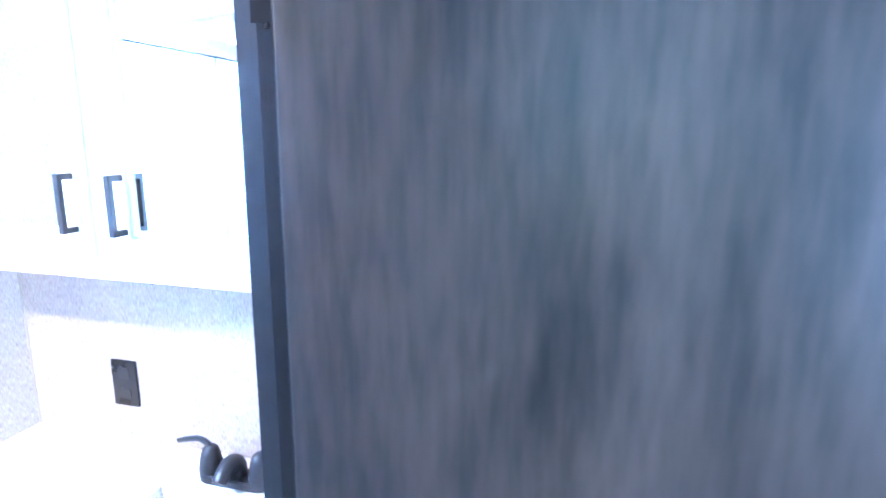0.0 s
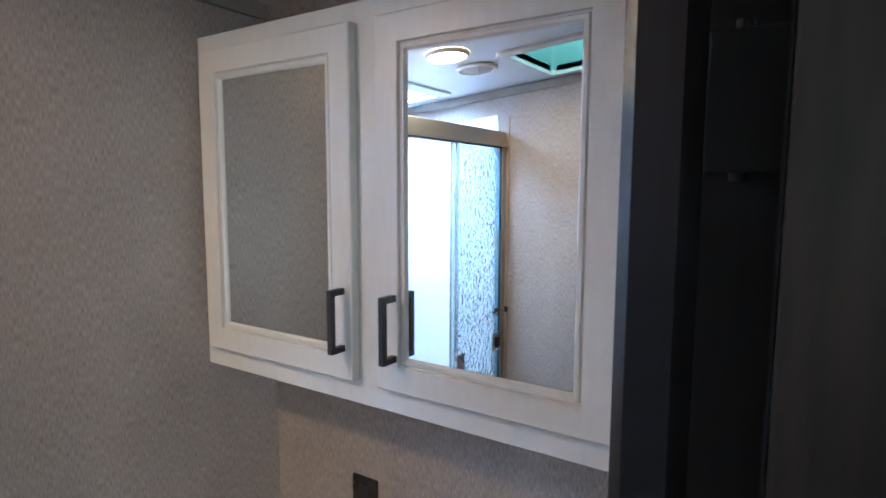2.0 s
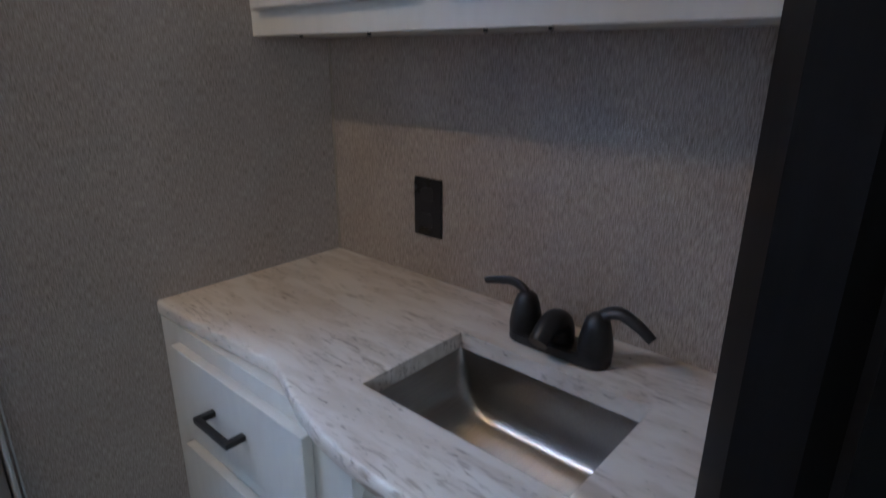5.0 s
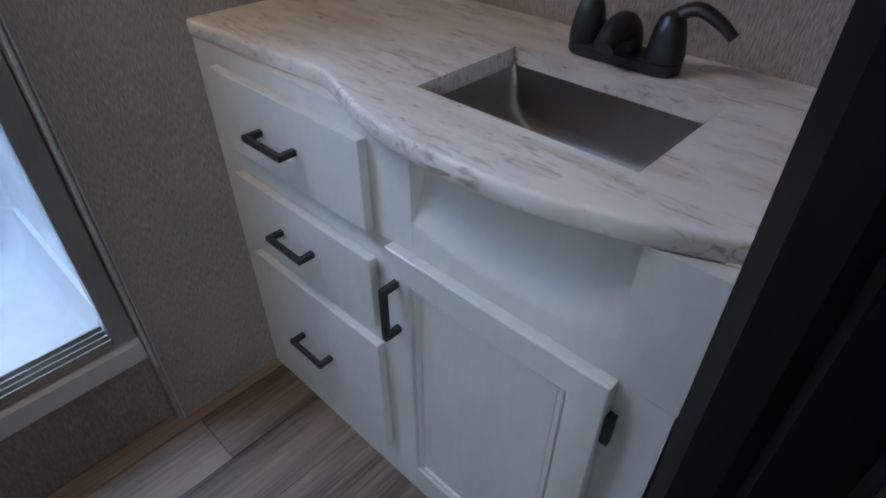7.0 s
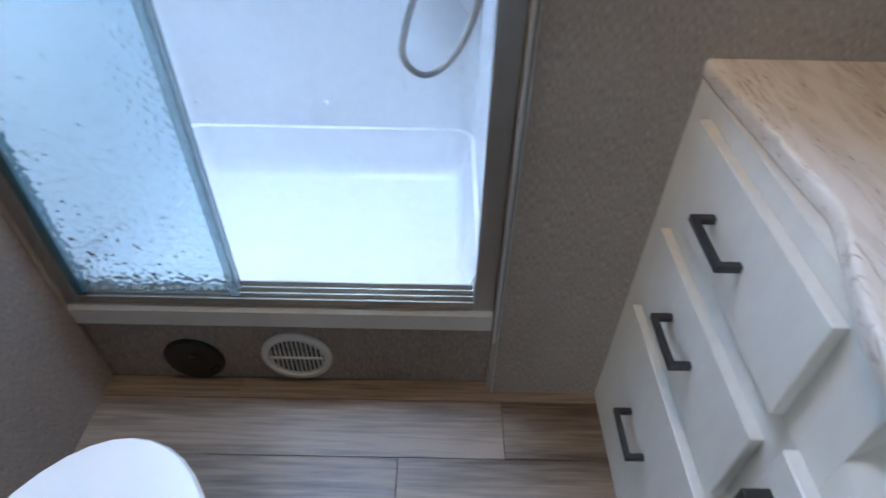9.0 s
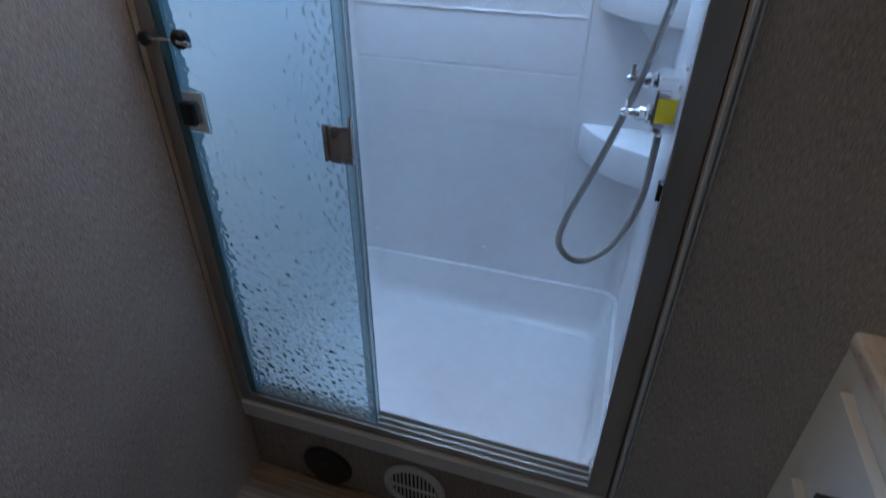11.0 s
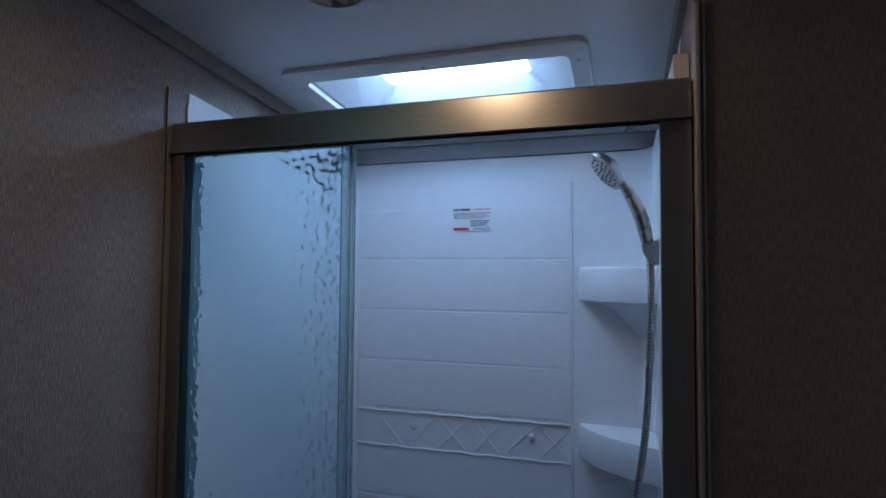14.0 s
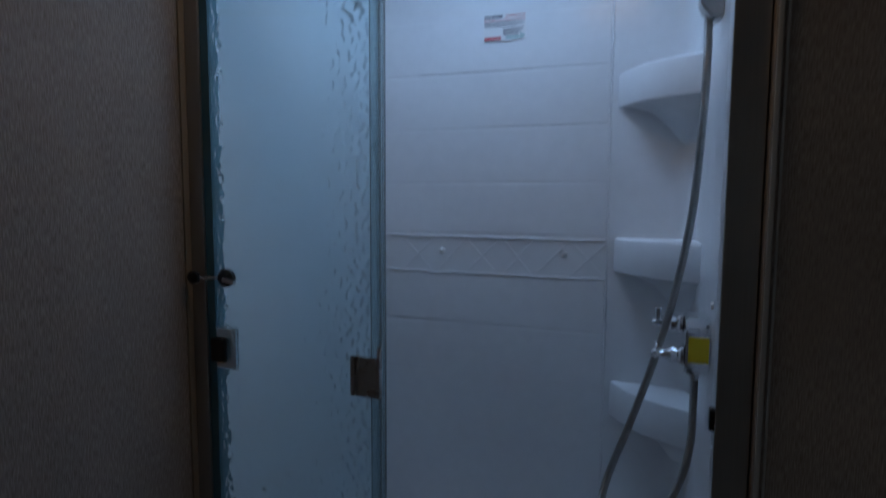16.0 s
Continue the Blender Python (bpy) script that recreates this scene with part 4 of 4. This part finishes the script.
for y, s in ((-0.590, 1), (-0.712, -1)):
    col = part("handle", turned([(0.026, 0), (0.0265, 0.008), (0.024, 0.026), (0.020, 0.044), (0.016, 0.056), (0.009, 0.062), (0, 0.064)], (1.575, y, TOP + 0.019), (0, 0, 1), 24), BLACK_METAL, faucet, smooth=True)
    lever = smooth_line([(1.575, y - 0.006 * s, TOP + 0.055), (1.578, y + 0.006 * s, TOP + 0.078), (1.580, y + 0.030 * s, TOP + 0.088), (1.578, y + 0.060 * s, TOP + (0.084 if s > 0 else 0.078)),
                         (1.576, y + 0.082 * s, TOP + (0.078 if s > 0 else 0.064))], 6)
    part("lever", tube(lever, lambda t: 0.0135 - 0.006 * t, 12, squash=0.62), BLACK_METAL, col, smooth=True)
spout = smooth_line([(1.578, -0.651, TOP + 0.016), (1.576, -0.651, TOP + 0.042), (1.560, -0.651, TOP + 0.054), (1.536, -0.651, TOP + 0.050), (1.514, -0.651, TOP + 0.034)], 6)
part("spout", tube(spout, lambda t: 0.024 - 0.009 * t, 16), BLACK_METAL, faucet, smooth=True)

outlet = thing("wall_outlet", (X_VANITY - 0.003, -0.291, 0.97), "black duplex wall outlet plate", "outlet")
plate = part("plate", block((X_VANITY - 0.0065, -0.327, 0.970), (X_VANITY - 0.0003, -0.256, 1.088), 0.002), BLACK_PLASTIC, outlet)
for z in (1.003, 1.055):
    part("socket", prism(rounded(-0.308, -0.275, z - 0.014, z + 0.014, 0.008, 4), X_VANITY - 0.0082, X_VANITY - 0.006, axis="x"), BLACK_METAL, plate)
setting("trim_corner", block((X_VANITY - 0.004, -0.004, 0.881), (X_VANITY - 0.0003, -0.0003, 1.345)), BEIGE, "thin pale sealant line in the wall corner", "trim")

# ---- mirror cabinet ----
CAB = 1.487
medicine = thing("mirror_cabinet", (1.57, -0.47, 1.347), "cream painted wall cabinet with two mirror doors", "cabinet")
part("body", block((CAB + 0.02, -0.945, 1.349), (X_VANITY - 0.001, -0.002, 2.03)), PAINT, medicine)
bm = block((CAB, -0.945, 1.347), (CAB + 0.0195, -0.002, 1.43), 0.001)
block((CAB, -0.945, 1.96), (CAB + 0.0195, -0.002, 2.035), 0.001, bm=bm)
for a, b in ((-0.945, -0.87), (-0.51, -0.42), (-0.05, -0.002)):
    block((CAB, a, 1.43), (CAB + 0.0195, b, 1.96), bm=bm)
part("face_frame", bm, PAINT, medicine)
for y0, y1, hy in ((-0.438, -0.030, -0.417), (-0.894, -0.494, -0.530)):
    d = framed_door(medicine, y0, y1, 1.392, 2.000, CAB, 0.045, "mirror", MIRROR, "clear mirror panel")
    part("handle", pull(hy, 1.500, CAB - 0.018, 0.112, "z"), BLACK_METAL, d, "matt black square bar pull")
    if hy < -0.5:
        for z in (1.495, 1.90):
            part("hinge", prism(rounded(y0 - 0.024, y0 - 0.002, z - 0.048, z + 0.048, 0.0105), CAB - 0.012, CAB - 0.0005, axis="x", bevel=0.002), BLACK_METAL, d, "black round-ended hinge plate", smooth=True)
for y in (-0.14, -0.32, -0.55, -0.65):
    part("screw", turned([(0.004, 0), (0.003, 0.005), (0, 0.006)], (CAB + 0.012, y, 1.3475), (0, 0, -1), 10), BLACK_METAL, medicine)

# ---- toilet ----
toilet = thing("toilet", (0.375, -0.66, 0), "white porcelain toilet with its lid closed", "toilet")
def egg(cx, cy, w, front_len, back_len, z, n=36):
    out = []
    for k in range(n):
        a = 2 * math.pi * k / n
        s, c = math.sin(a), math.cos(a)
        out.append((cx + w * s * (1 - 0.06 * max(0, c)), cy + (front_len if c > 0 else back_len) * c, z))
    return out
cx, cy = 0.375, -0.62
part("bowl", loft([egg(cx, cy - 0.03, 0.12, 0.14, 0.20, 0.003), egg(cx, cy - 0.03, 0.115, 0.13, 0.20, 0.05), egg(cx, cy - 0.02, 0.11, 0.14, 0.20, 0.18), egg(cx, cy, 0.155, 0.20, 0.24, 0.30),
                   egg(cx, cy, 0.178, 0.238, 0.27, 0.365), egg(cx, cy, 0.178, 0.238, 0.27, 0.385)], cap_first=True, cap_last=True), PORCELAIN, toilet, smooth=True)
part("seat", loft([egg(cx, cy, 0.180, 0.243, 0.25, 0.387), egg(cx, cy, 0.184, 0.247, 0.25, 0.394), egg(cx, cy, 0.182, 0.245, 0.25, 0.403)], cap_first=True, cap_last=True), PLASTIC_WHITE, toilet, smooth=True)
part("lid", loft([egg(cx, cy, 0.182, 0.245, 0.25, 0.4045), egg(cx, cy, 0.185, 0.249, 0.25, 0.411), egg(cx, cy, 0.180, 0.244, 0.245, 0.420), egg(cx, cy, 0.15, 0.21, 0.21, 0.425)],
                 cap_first=True, cap_last=True), PORCELAIN, toilet, smooth=True)
part("base", block((cx - 0.14, -0.955, 0.25), (cx + 0.14, -0.845, 0.43), 0.02, 3), PORCELAIN, toilet, smooth=True)

# ---- bath door, standing open into the room in front ----
leaf = thing("door_1", (1.10, -1.4, 0.01), "dark-stained wooden bath door standing open", "door")
part("leaf", block((1.080, -1.700, 0.012), (1.114, -1.086, 1.95), 0.002), WALNUT, leaf)
part("edge_band", block((1.0805, -1.0855, 0.013), (1.1135, -1.0835, 1.949)), JAMB, leaf)
for z in (0.25, 1.0, 1.78):
    h = part("hinge", block((1.114, -1.083, z - 0.04), (1.117, -1.042, z + 0.04), 0.001), JAMB, leaf, "black metal butt hinge")
    part("pin", tube([(1.119, -1.06, z - 0.045), (1.119, -1.06, z + 0.045)], 0.005, 10), JAMB, h, smooth=True)
part("handle", turned([(0.026, 0), (0.026, 0.006), (0.011, 0.010), (0.011, 0.03), (0.026, 0.04), (0.024, 0.055), (0, 0.058)], (1.080, -1.64, 0.98), (-1, 0, 0), 24), BLACK_METAL, leaf, "round black door knob", smooth=True)

# ---- floor planks, last ----
floor_ob = bpy.data.objects["floor"]
WIDE, LONG = 0.151, 1.22
plank_meshes = {}


def plank_mesh(length, width):
    """Planks of one size share a mesh."""
    key = (round(length, 3), round(width, 3))
    if key not in plank_meshes:
        b = block((0.0008, 0.0006, -0.004), (length - 0.0008, width - 0.0006, 0.0), 0.0006, 1)
        me = bpy.data.meshes.new("plank")
        b.to_mesh(me)
        b.free()
        me.materials.append(PLANK)
        plank_meshes[key] = me
    return plank_meshes[key]


starts = {0: 0.28, 1: 1.003 - LONG, 2: 0.757 - LONG}
rnd = random.Random(5)
for row in range(0, 22):
    y = -0.030 - WIDE * (row)
    x = starts.get(row, rnd.random() * 1.1 - 1.1) if row else 0.35
    while x > -1.0:
        x -= LONG
    low, high = (0.0, X_VANITY) if y > -1.0 else (-1.0, 2.4)
    y_top = min(y + WIDE, 0.03)
    while x < high:
        a, b = max(x, low), min(x + LONG, high)
        if b - a > 0.02 and y > -3.2:
            ob = new("plank", plank_mesh(b - a, y_top - y))
            ob.parent = floor_ob
            ob.location = (a, y, 0)
        x += LONG
